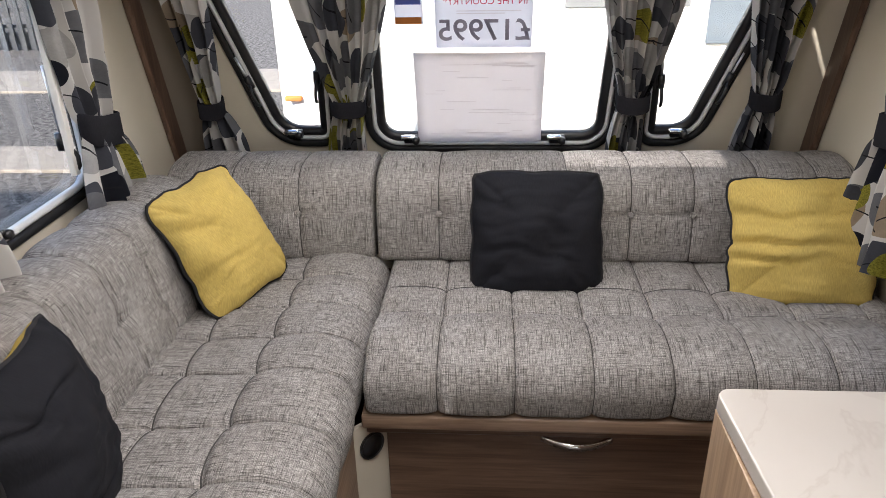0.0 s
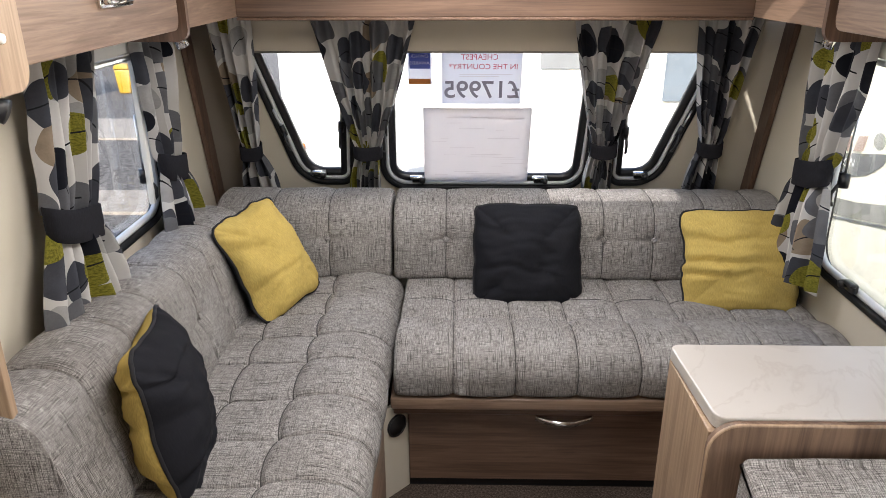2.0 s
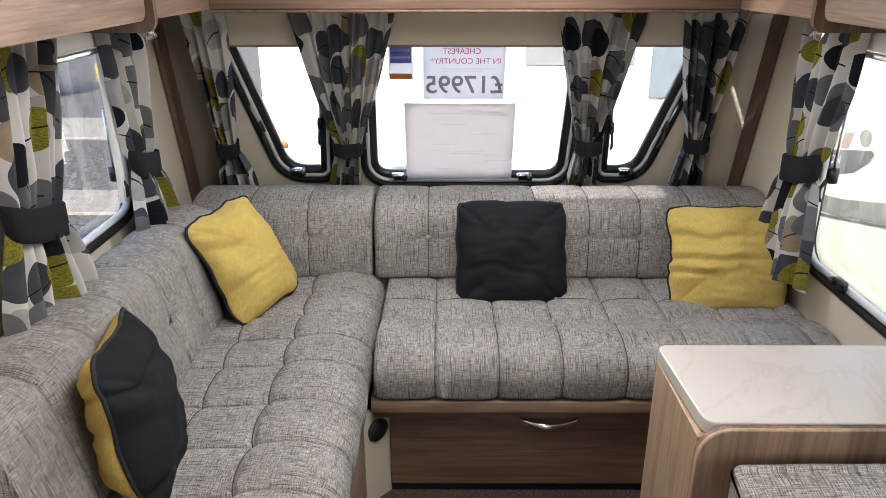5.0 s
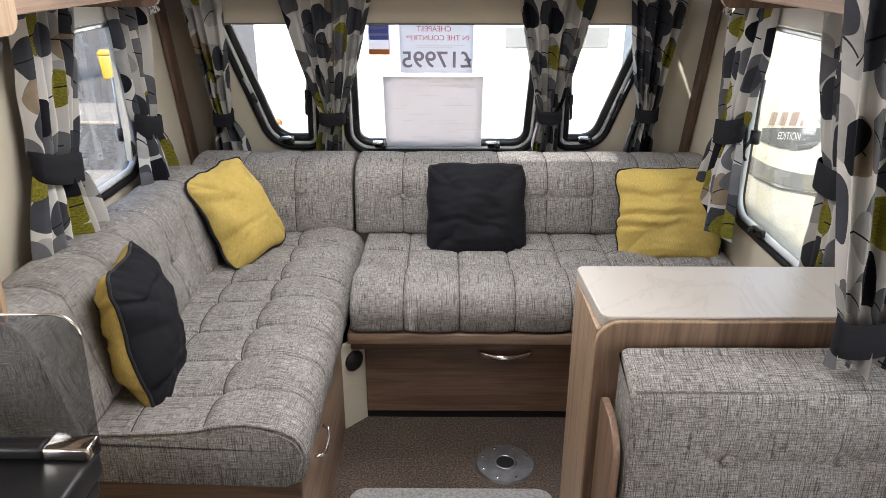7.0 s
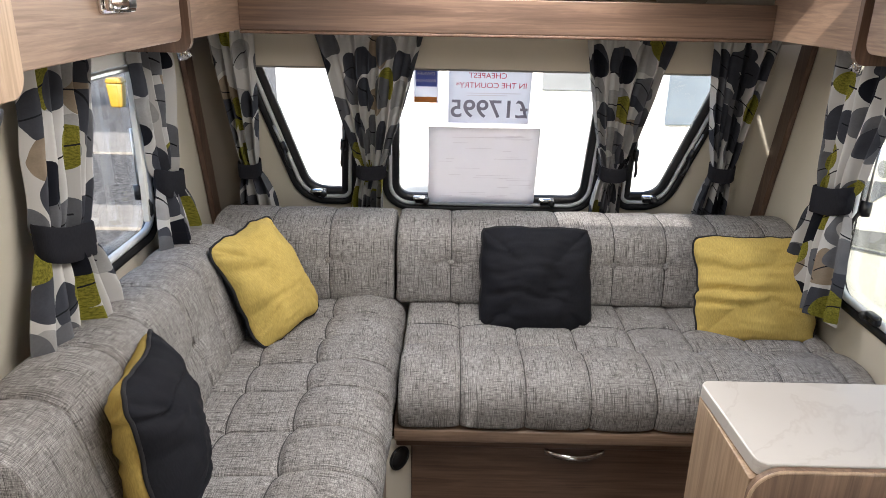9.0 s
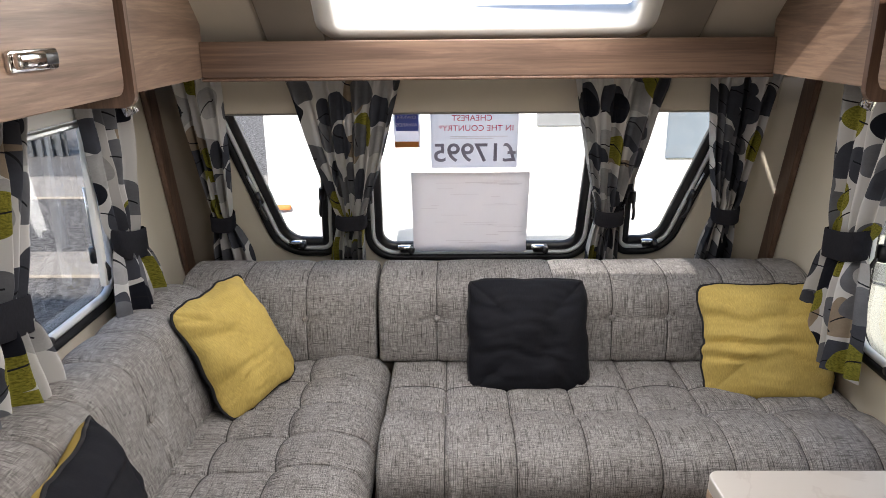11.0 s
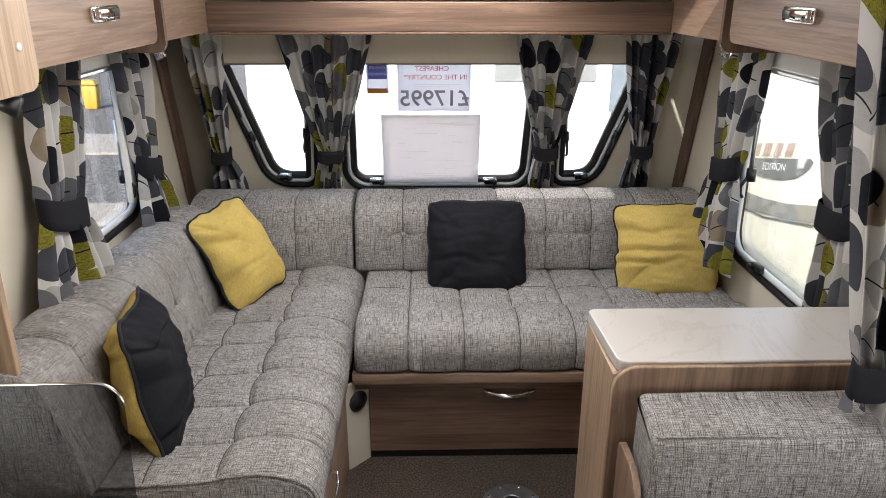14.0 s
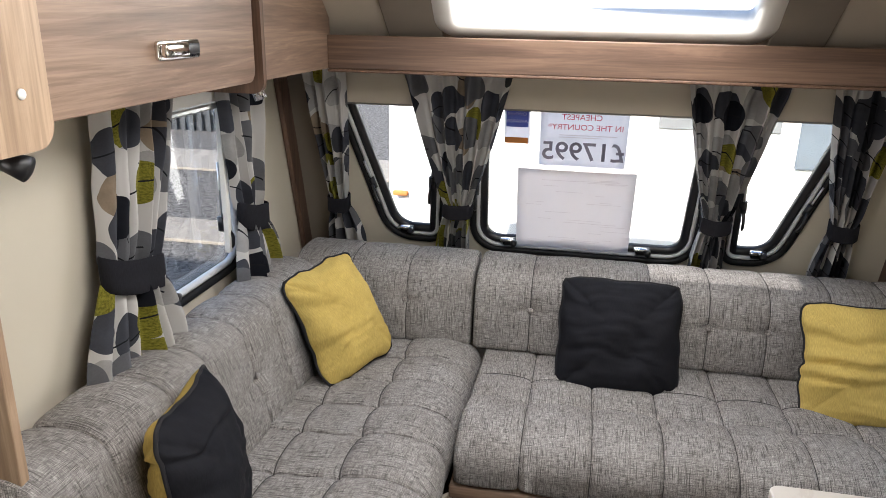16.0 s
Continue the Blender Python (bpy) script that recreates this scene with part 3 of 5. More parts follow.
def curtain(label, axis, out, top, tie, bottom, folds, seed, group, foot=0.02, tie_label="charcoal tieback band", band=0.055, deep=0.046, slant=0.0):
    """A pleated curtain gathered by a tieback. top, tie, bottom: (a point on the axis line's origin, one edge, other edge) with the edges measured along axis.
    out: into the room; foot: how far the hem billows out; slant: rise of the band along the axis."""
    axis, out = Vector(axis).normalized(), Vector(out).normalized()
    (pt, t0, t1), (pm, m0, m1), (pb, b0, b1) = [(Vector(p), a, c) for p, a, c in (top, tie, bottom)]
    e = holder("curtain", label, "curtain", pt + axis * ((t0 + t1) / 2), group)
    nu, nv = folds * 22, 64
    bm = bmesh.new()
    uvl = bm.loops.layers.uv.new("UVMap")
    cloth = max(abs(t1 - t0), 0.2) * 1.25
    hgt = pt.z - pb.z
    split = (pt.z - pm.z) / hgt
    # each pleat has a width and depth of its own
    rng = random.Random(int(seed * 101))
    cuts = [0.0]
    for k in range(folds):
        cuts.append(cuts[-1] + rng.uniform(0.6, 1.5))
    cuts = [c / cuts[-1] for c in cuts]
    heights = [rng.uniform(0.55, 1.25) for k in range(folds)]
    grid = []
    for j in range(nv + 1):
        t = j / nv
        if t < split:
            k = t / split
            ease = 0.80 * k + 0.20 * k ** 3
            a, c = t0 + (m0 - t0) * ease, t1 + (m1 - t1) * ease
            o = pt.lerp(pm, k)
            amp = deep * (0.55 + 0.45 * min(1.0, k * 4)) * (1 - 0.25 * k)
        else:
            k = (t - split) / (1 - split)
            ease = math.sin(min(1.0, k * 1.1) * math.pi / 2)
            a, c = m0 + (b0 - m0) * ease, m1 + (b1 - m1) * ease
            o = pm.lerp(pb, k)
            amp = deep * (0.75 + 0.35 * k)
        near = math.exp(-((t - split) / 0.045) ** 2)
        row = []
        for i in range(nu + 1):
            s = i / nu
            sw = s + 0.035 * math.sin(math.pi * s) * noise.noise(Vector((seed * 3.1, t * 2.2, s * 2)))
            g = max(q for q in range(folds) if cuts[q] <= sw + 1e-9 or q == 0)
            f = min(1.0, max(0.0, (sw - cuts[g]) / (cuts[g + 1] - cuts[g])))
            # a round ridge with a sharp valley beside it
            ridge = math.sin(math.pi * f) ** 0.75
            late = min(1.0, 0.45 + 0.9 * t) if g % 2 else 1.0
            fold = amp * (heights[g] * late * ridge * 1.5 - 0.75)
            fold += 0.007 * noise.noise(Vector((s * 7, t * 6, seed))) + 0.003 * noise.noise(Vector((s * 22, t * 9, seed + 3)))
            fold *= 1 - 0.45 * near
            lap = 0.30 * amp * math.cos(math.pi * f) * heights[g]
            lat = a + (c - a) * s + lap * (0.6 + 0.5 * near)
            rise = slant * (s - 0.5) * near
            if t < 0.05:
                fold += 0.010 * math.sin(s * folds * 14 + seed) * (1 - t / 0.05)
            if t > split:
                kk = (t - split) / (1 - split)
                fold += foot * math.sin(min(1.0, kk * 1.15) * math.pi / 2) * (0.65 + 0.5 * noise.noise(Vector((s * 2.5, seed + 5, 0))))
                rise += 0.030 * kk * kk * noise.noise(Vector((s * 3.2, seed + 9, 0))) + 0.012 * kk * ridge
            row.append(bm.verts.new(o + axis * lat + out * fold + Vector((0, 0, rise))))
        grid.append(row)
    for j in range(nv):
        for i in range(nu):
            f = bm.faces.new((grid[j][i], grid[j + 1][i], grid[j + 1][i + 1], grid[j][i + 1]))
            for lp, (p, q) in zip(f.loops, ((j, i), (j + 1, i), (j + 1, i + 1), (j, i + 1))):
                lp[uvl].uv = (q / nu * cloth + seed * 1.37, -p / nv * hgt)
    part("cloth", bm, leaf_cloth, e)
    # tieback: a flat loop drawn tight round the gathered cloth, sagging a little in front
    bm = bmesh.new()
    uvl = bm.loops.layers.uv.new("UVMap")
    loops = []
    half, mid = abs(m1 - m0) / 2 + 0.008, pm + axis * ((m0 + m1) / 2)
    for k, dz in enumerate((-band / 2, -band / 2 + 0.003, -band / 6, band / 6, band / 2 - 0.003, band / 2)):
        ln = []
        for i in range(36):
            a = 2 * math.pi * i / 36
            rr = 1.0 - (0.05 if k in (0, 5) else 0.0)
            ca, sa = math.cos(a), math.sin(a)
            bulge = 1 + 0.05 * math.sin(3 * a + seed) + 0.03 * math.sin(5 * a + 2 * seed)
            ln.append(bm.verts.new(mid + axis * (half * rr * math.copysign(abs(ca) ** 0.8, ca)) + out * (0.034 * rr * bulge * math.copysign(abs(sa) ** 0.7, sa) + 0.004) + Vector((0, 0, dz - 0.007 * sa + slant * 0.5 * ca))))
        loops.append(ln)
    for a in range(5):
        for i in range(36):
            j = (i + 1) % 36
            f = bm.faces.new((loops[a][i], loops[a][j], loops[a + 1][j], loops[a + 1][i]))
            for lp in f.loops:
                lp[uvl].uv = (lp.vert.co.x + lp.vert.co.y, lp.vert.co.z)
    part("tieback", bm, band_cloth, e, tie_label)
    return e


def lettering(text, size, m, mat, parent, name="lettering", bold=0.0):
    cu = bpy.data.curves.new(name, "FONT")
    cu.body, cu.size, cu.align_x, cu.align_y = text, size, "CENTER", "CENTER"
    cu.offset = bold
    tmp = bpy.data.objects.new(name, cu)
    scene.collection.objects.link(tmp)
    me = bpy.data.meshes.new_from_object(tmp.evaluated_get(bpy.context.evaluated_depsgraph_get()))
    bpy.data.objects.remove(tmp)
    me.transform(m)
    me.materials.clear()
    me.materials.append(mat)
    ob = new(name, me)
    ob.parent = parent
    ob.location = -parent.location
    return ob


# ---- structure ----
W = 1.10            # half the inner width
CEIL = 1.95
# front wall: leans back into the room by 0.27 per metre
F0, FS = 2.43, 0.27


def front_y(z):
    return F0 - FS * (z - 0.785)


FRONT = frame_of((0, front_y(0.785), 0.785), (1, 0, 0), (0, -FS, 1))   # plane coordinates: x, s; z looks into the room


def fs(z):
    return (z - 0.785) * math.sqrt(1 + FS * FS)


thing("floor", box(-W - 0.03, W + 0.03, -3.2, 2.75, -0.05, 0.0), carpet_mat, "brown flecked carpet over the caravan floor", "floor", kind="structure", smooth=False)

win_mid = rounded([(-0.40, fs(0.752)), (0.425, fs(0.752)), (0.445, fs(1.40)), (-0.385, fs(1.40))], [0.10, 0.10, 0.06, 0.06])
win_l = rounded([(-0.735, fs(0.775)), (-0.53, fs(0.775)), (-0.485, fs(1.40)), (-0.915, fs(1.40))], [0.13, 0.05, 0.06, 0.06])
win_r = rounded([(0.53, fs(0.775)), (0.715, fs(0.775)), (0.905, fs(1.40)), (0.50, fs(1.40))], [0.05, 0.13, 0.06, 0.06])
outer = [(-W - 0.03, fs(-0.02)), (W + 0.03, fs(-0.02)), (W + 0.03, fs(1.62)), (-W - 0.03, fs(1.62))]
thing("wall_front", slab(outer, [win_l, win_mid, win_r], -0.03, FRONT), wall_cream, "cream moulded front wall with three windows", "wall", kind="structure", smooth=False)


def side_frame(side):
    # plane coordinates: y, z; the plane's z looks into the room
    return Matrix(((0, 0, -side, side * W), (1, 0, 0, 0), (0, 1, 0, 0), (0, 0, 0, 1)))


win_left = rounded([(1.26, 0.83), (1.86, 0.83), (1.86, 1.45), (1.26, 1.45)], [0.10, 0.10, 0.08, 0.08])
win_right = rounded([(0.98, 0.68), (1.80, 0.68), (1.80, 1.45), (0.98, 1.45)], [0.10, 0.10, 0.08, 0.08])
win_dinette = rounded([(-0.75, 0.78), (0.30, 0.78), (0.30, 1.45), (-0.75, 1.45)], 0.09)
# Door opening added out of view to let light in.
added_doorway = [(-1.95, 0.02), (-1.35, 0.02), (-1.35, 1.75), (-1.95, 1.75)]
side_out = [(-3.2, -0.05), (2.75, -0.05), (2.60, 1.0), (2.30, 1.62), (1.75, 2.02), (-3.2, 2.02)]
# Kitchen opening added out of view, for light from the left.
added_kitchen_hole = rounded([(-0.75, 0.99), (-0.05, 0.99), (-0.05, 1.39), (-0.75, 1.39)], 0.06)
thing("wall_left", slab(side_out, [win_left, added_kitchen_hole, added_doorway], -0.03, side_frame(-1)), wall_cream, "cream side wall with lounge window", "wall", kind="structure", smooth=False)
thing("wall_right", slab(side_out, [win_right, win_dinette], -0.03, side_frame(1)), wall_cream, "cream side wall with large lounge window", "wall", kind="structure", smooth=False)
# Rear opening added behind the camera to let light in.
added_rear_hole = rounded([(-0.6, 0.9), (0.6, 0.9), (0.6, 1.5), (-0.6, 1.5)], 0.08)
thing("wall_rear", slab([(-W, 0), (W, 0), (W, 2.02), (-W, 2.02)], [added_rear_hole], 0.03, frame_of((0, -3.2, 0), (1, 0, 0), (0, 0, 1))), wall_cream, "unseen cream rear wall with a window added for light", "wall", kind="structure", smooth=False)
# Added vent, out of view: placed to land sun on backrest and locker panel.
added_vent_hole = [(-0.40, 0.32), (0.72, 0.32), (0.72, 1.14), (-0.40, 1.14)]
thing("ceiling", slab([(-W, -3.2), (W, -3.2), (W, 1.56), (-W, 1.56)], [added_vent_hole], 0.03, Matrix.Translation((0, 0, CEIL))), wall_beige, "pale beige caravan ceiling", "ceiling", kind="structure", smooth=False)

e = holder("window_9", "unseen roof vent dome, added to throw sun patches", "window", (0, 0.7, CEIL), kind="structure")
dome_mat = clear_pane("tinted roof acrylic", (0.85, 0.85, 0.85), 0.35)
vd = part("dome", box(-0.46, 0.78, 0.26, 1.20, CEIL + 0.031, CEIL + 0.036), dome_mat, e, "clear acrylic dome", smooth=False)
# Added sheet under the dome blocks the sun except at two corners.
sun_gap_sheet = [(0.09, 0.32), (0.72, 0.32), (0.72, 0.92), (0.55, 0.92), (0.55, 1.14), (-0.40, 1.14), (-0.40, 0.50), (0.09, 0.50)]
part("blind", ngon_prism(sun_gap_sheet, 0.003, Matrix.Translation((0, 0, CEIL + 0.012))), paper_mat, e, "white sheet added to block sun except at two gaps", smooth=False)
# sloping nose roof above the front shelf, with the rooflight
NOSE = frame_of((0, 2.09, 1.52), (1, 0, 0), (0, -0.53, 0.43))
nose_len = math.hypot(0.53, 0.43)
light_hole = rounded([(-0.43, 0.115), (0.46, 0.115), (0.44, 0.60), (-0.41, 0.60)], 0.04)
thing("ceiling_nose", slab([(-W, -0.15), (W, -0.15), (W, nose_len + 0.02), (-W, nose_len + 0.02)], [light_hole], -0.03, NOSE), wall_beige, "sloping beige headlining over the front shelf", "ceiling", kind="structure", smooth=False)


def window(name, outline, m, label, latches=(), stays=(), front=False):
    """A hinged acrylic caravan window: black seal on the wall, bright inner rail, pane, catches and stays."""
    e = holder(name, label, "window", m @ Vector((outline[0][0], outline[0][1], 0)), kind="structure")
    part("seal", ring(outline, [(0.014, 0.001), (0.014, 0.010), (0.008, 0.016), (-0.006, 0.016), (-0.010, 0.008), (-0.010, -0.028), (0.004, -0.028), (0.004, 0.001)], m), rubber, e, "black rubber window seal")
    wide = 0.013 if front else 0.017
    part("rail", ring(offset_poly(outline, -0.0105), [(0.0, -0.012), (0.0, 0.004), (-0.006, 0.008), (-wide, 0.006), (-wide, -0.012)], m), pale_rail, e, "bright aluminium window rail" if front else "wide pale grey window rail")
    if front:
        part("inner_frame", ring(offset_poly(outline, -0.025), [(0.001, -0.024), (0.001, -0.004), (-0.006, -0.001), (-0.024, -0.010), (-0.028, -0.024)], m), black_plastic, e, "black inner window frame")
    pane = part("pane", ngon_prism(offset_poly(outline, -0.012), -0.004, m @ Matrix.Translation((0, 0, -0.022))), pane_mat, e, "clear acrylic pane", smooth=False)
    pane.visible_shadow = False
    for (px, py, turn) in latches:
        lm = m @ Matrix.Translation((px, py, 0)) @ pose(0, 0, 0, 0, 0, turn) @ Matrix.Diagonal((1.35, 1.35, 1.25, 1))
        body = part("catch", box(-0.020, 0.020, -0.010, 0.012, 0.004, 0.020, 0.004), black_plastic, e, "black window catch")
        body.matrix_local = Matrix.Translation(body.location) @ lm
        lever = part("lever", box(-0.026, 0.010, 0.006, 0.016, 0.014, 0.030, 0.004), chrome if front else black_plastic, e)
        lever.matrix_local = Matrix.Translation(lever.location) @ lm
        knob = bmesh.new()
        bmesh.ops.create_cone(knob, segments=14, radius1=0.010, radius2=0.008, depth=0.016, cap_ends=True, matrix=Matrix.Translation((0.012, 0.004, 0.028)))
        kn = part("knob", knob, black_plastic, e)
        kn.matrix_local = Matrix.Translation(kn.location) @ lm
    for (px, py, length, ang) in stays:
        a = m @ Vector((px, py, 0.012))
        d = (m.to_3x3() @ Vector((math.cos(radians(ang)), math.sin(radians(ang)), 0)))
        out = m.to_3x3() @ Vector((0, 0, 1))
        part("stay_arm", tube([a, a + d * length * 0.5, a + d * length], 0.0045, 8), silver, e, "thin window stay arm")
        part("stay_lock", tube([a - d * 0.016, a + d * 0.028], 0.012 if front else 0.017, 10), black_plastic, e, "black stay locking collar")
        part("stay_hook", tube([a + out * 0.006, a + out * 0.018 - d * 0.014, a + out * 0.03 - d * 0.036, a + out * 0.028 - d * 0.062, a + out * 0.018 - d * 0.076], 0.0058, 8), black_plastic, e, "black curved stay lever")
    return e


window("window_1", win_l, FRONT, "front corner window with slanting edge, curtain tied beside it", [(-0.662, fs(0.815), 0)], [(-0.785, fs(1.00), 0.10, 108), (-0.556, fs(1.015), 0.14, 84)], front=True)
window("window_2", win_mid, FRONT, "wide front centre window with sale papers on it", [(-0.255, fs(0.793), 0), (0.245, fs(0.793), 0)], [(0.425, fs(1.0), 0.11, 92), (-0.385, fs(1.0), 0.11, 88)], front=True)
window("window_3", win_r, FRONT, "front corner window with slanting edge, white caravan outside", [(0.650, fs(0.815), 0)], [(0.775, fs(1.00), 0.10, 72), (0.566, fs(0.995), 0.14, 94)], front=True)
window("window_4", win_left, side_frame(-1), "side lounge window overlooking the yard", [(1.39, 0.868, 0)], [(1.735, 0.985, 0.20, 92)])
window("window_5", win_right, side_frame(1), "large side lounge window beside another caravan", [(1.53, 0.712, 0)], [(1.695, 0.99, 0.20, 92)])
window("window_7", added_kitchen_hole, side_frame(-1), "small unseen kitchen window, added to admit light", [], [])
window("window_6", win_dinette, side_frame(1), "dinette side window", [], [])

# rooflight
e = holder("window_8", "panoramic rooflight with white frame, above the front shelf", "window", NOSE @ Vector((0, 0.1, 0)), kind="structure")
part("frame", ring(light_hole, [(0.048, 0.0015), (0.042, 0.014), (-0.006, 0.018), (-0.02, 0.008), (-0.02, -0.06), (0.0, -0.06), (0.0, 0.0015)], NOSE), white_plastic, e, "white moulded rooflight frame")
pn = part("pane", ngon_prism(offset_poly(light_hole, -0.012), -0.005, NOSE @ Matrix.Translation((0, 0, -0.05))), pane_mat, e, "clear rooflight pane", smooth=False)
pn.visible_shadow = False
for x0, x1, nm in ((-0.63, -0.455, "trim_taupe_left"), (0.49, 0.645, "trim_taupe_right")):
    thing(nm, ngon_prism([(x0, -0.02), (x1, -0.02), (x1, 0.66), (x0, 0.66)], 0.012, NOSE @ Matrix.Translation((0, 0, 0.0015)), 0.005), taupe, "darker taupe padded strip beside the rooflight", "trim", kind="structure", smooth=False)

# blind cassettes over the windows
for nm, x0, x1 in (("left", -0.99, -0.475), ("mid", -0.465, 0.49), ("right", 0.50, 0.98)):
    e = holder("blind_cassette", "beige blind cassette box along the window head", "blind", (x0, front_y(1.4), 1.4), "front window blinds")
    part("housing", ngon_prism(rounded([(x0, fs(1.335)), (x1, fs(1.335)), (x1, fs(1.455)), (x0, fs(1.455))], 0.008, 3), 0.045, FRONT @ Matrix.Translation((0, 0, 0.017)), 0.006), wall_beige, e, "beige cassette housing", smooth=False)
    part("pull_bar", ngon_prism([(x0 + 0.01, fs(1.322)), (x1 - 0.01, fs(1.322)), (x1 - 0.01, fs(1.334)), (x0 + 0.01, fs(1.334))], 0.02, FRONT @ Matrix.Translation((0, 0, 0.022)), 0.003), plain("grey blind bar " + nm, (0.25, 0.24, 0.22), 0.5), e, "grey blind pull bar", smooth=False)
    xm = (x0 + x1) / 2
    part("pull_tab", ngon_prism(rounded([(xm - 0.05, fs(1.334)), (xm + 0.05, fs(1.334)), (xm + 0.05, fs(1.348)), (xm - 0.05, fs(1.348))], 0.004, 3), 0.012, FRONT @ Matrix.Translation((0, 0, 0.044)), 0.002), taupe, e, "brown pull tab", smooth=False)
for side, y0, y1, nm in ((-1, 1.22, 1.88, "left"), (1, 0.95, 1.83, "right")):
    m = side_frame(side)
    e = holder("blind_cassette", "grey-white blind cassette above the side window", "blind", m @ Vector((y0, 1.4, 0)), "side window blinds")
    part("housing", ngon_prism(rounded([(y0, 1.37), (y1, 1.37), (y1, 1.46), (y0, 1.46)], 0.008, 3), 0.022, m @ Matrix.Translation((0, 0, 0.017)), 0.006), white_plastic, e, "off-white cassette housing", smooth=False)
    part("pull_bar", ngon_prism([(y0 + 0.02, 1.352), (y1 - 0.02, 1.352), (y1 - 0.02, 1.368), (y0 + 0.02, 1.368)], 0.022, m @ Matrix.Translation((0, 0, 0.022)), 0.004), silver, e, "aluminium pull bar", smooth=False)
    y1 = 1.742 if side < 0 else y1
    part("side_guide", ngon_prism([(y1 - 0.022, 0.90), (y1, 0.90), (y1, 1.36), (y1 - 0.022, 1.36)], 0.018, m @ Matrix.Translation((0, 0, 0.019)), 0.003), white_plastic, e, "white side guide", smooth=False)

# brown corner posts between side and front walls
for side, nm in ((-1, "trim_post_left"), (1, "trim_post_right")):
    m = side_frame(side)
    pts = [(front_y(0.5) - 0.075, 0.5), (front_y(0.5) + 0.06, 0.5), (front_y(1.47) + 0.06, 1.47), (front_y(1.47) - 0.085, 1.47)]
    thing(nm, ngon_prism(pts, 0.022, m @ Matrix.Translation((0, 0, 0.002)), 0.006), wood("corner post " + nm, (0.085, 0.050, 0.035), (0.17, 0.105, 0.075), 2), "dark wood-look corner post by the front wall", "trim", kind="structure", smooth=False)


# Shade in the front wall's left corner, put in as a thin dark sheet.
thing("corner_shade_left", ngon_prism([(-W + 0.004, fs(0.70)), (-0.885, fs(0.70)), (-0.925, fs(1.45)), (-W + 0.004, fs(1.45))], 0.005, FRONT @ Matrix.Translation((0, 0, 0.001)), 0.002), taupe, "dark sheet put in for the shaded front wall corner", "trim", kind="structure", smooth=False)

# ---- overhead lockers and front shelf ----
def handle_bar(m, parent, half=0.075):
    """A flat bright pull with a grip; a black block gives the shade of its recess. The plane of m is the door."""
    base = part("handle", ngon_prism(rounded([(-half, -0.018), (half, -0.018), (half, 0.018), (-half, 0.018)], 0.007, 4), 0.008, m, 0.002), chrome, parent, "bright chrome pull handle")
    grip = part("grip", box(-half + 0.004, half * 0.15, -0.012, 0.014, 0.0085, 0.024, 0.005), chrome, base)
    grip.matrix_local = Matrix.Translation(Vector((0, 0, 0))) @ m
    rec = part("recess", box(half * 0.2, half - 0.006, -0.010, 0.010, 0.0085, 0.013, 0.003), black_plastic, base, "black block for the shaded grip recess")
    rec.matrix_local = Matrix.Translation(Vector((0, 0, 0))) @ m


LZ = 1.462
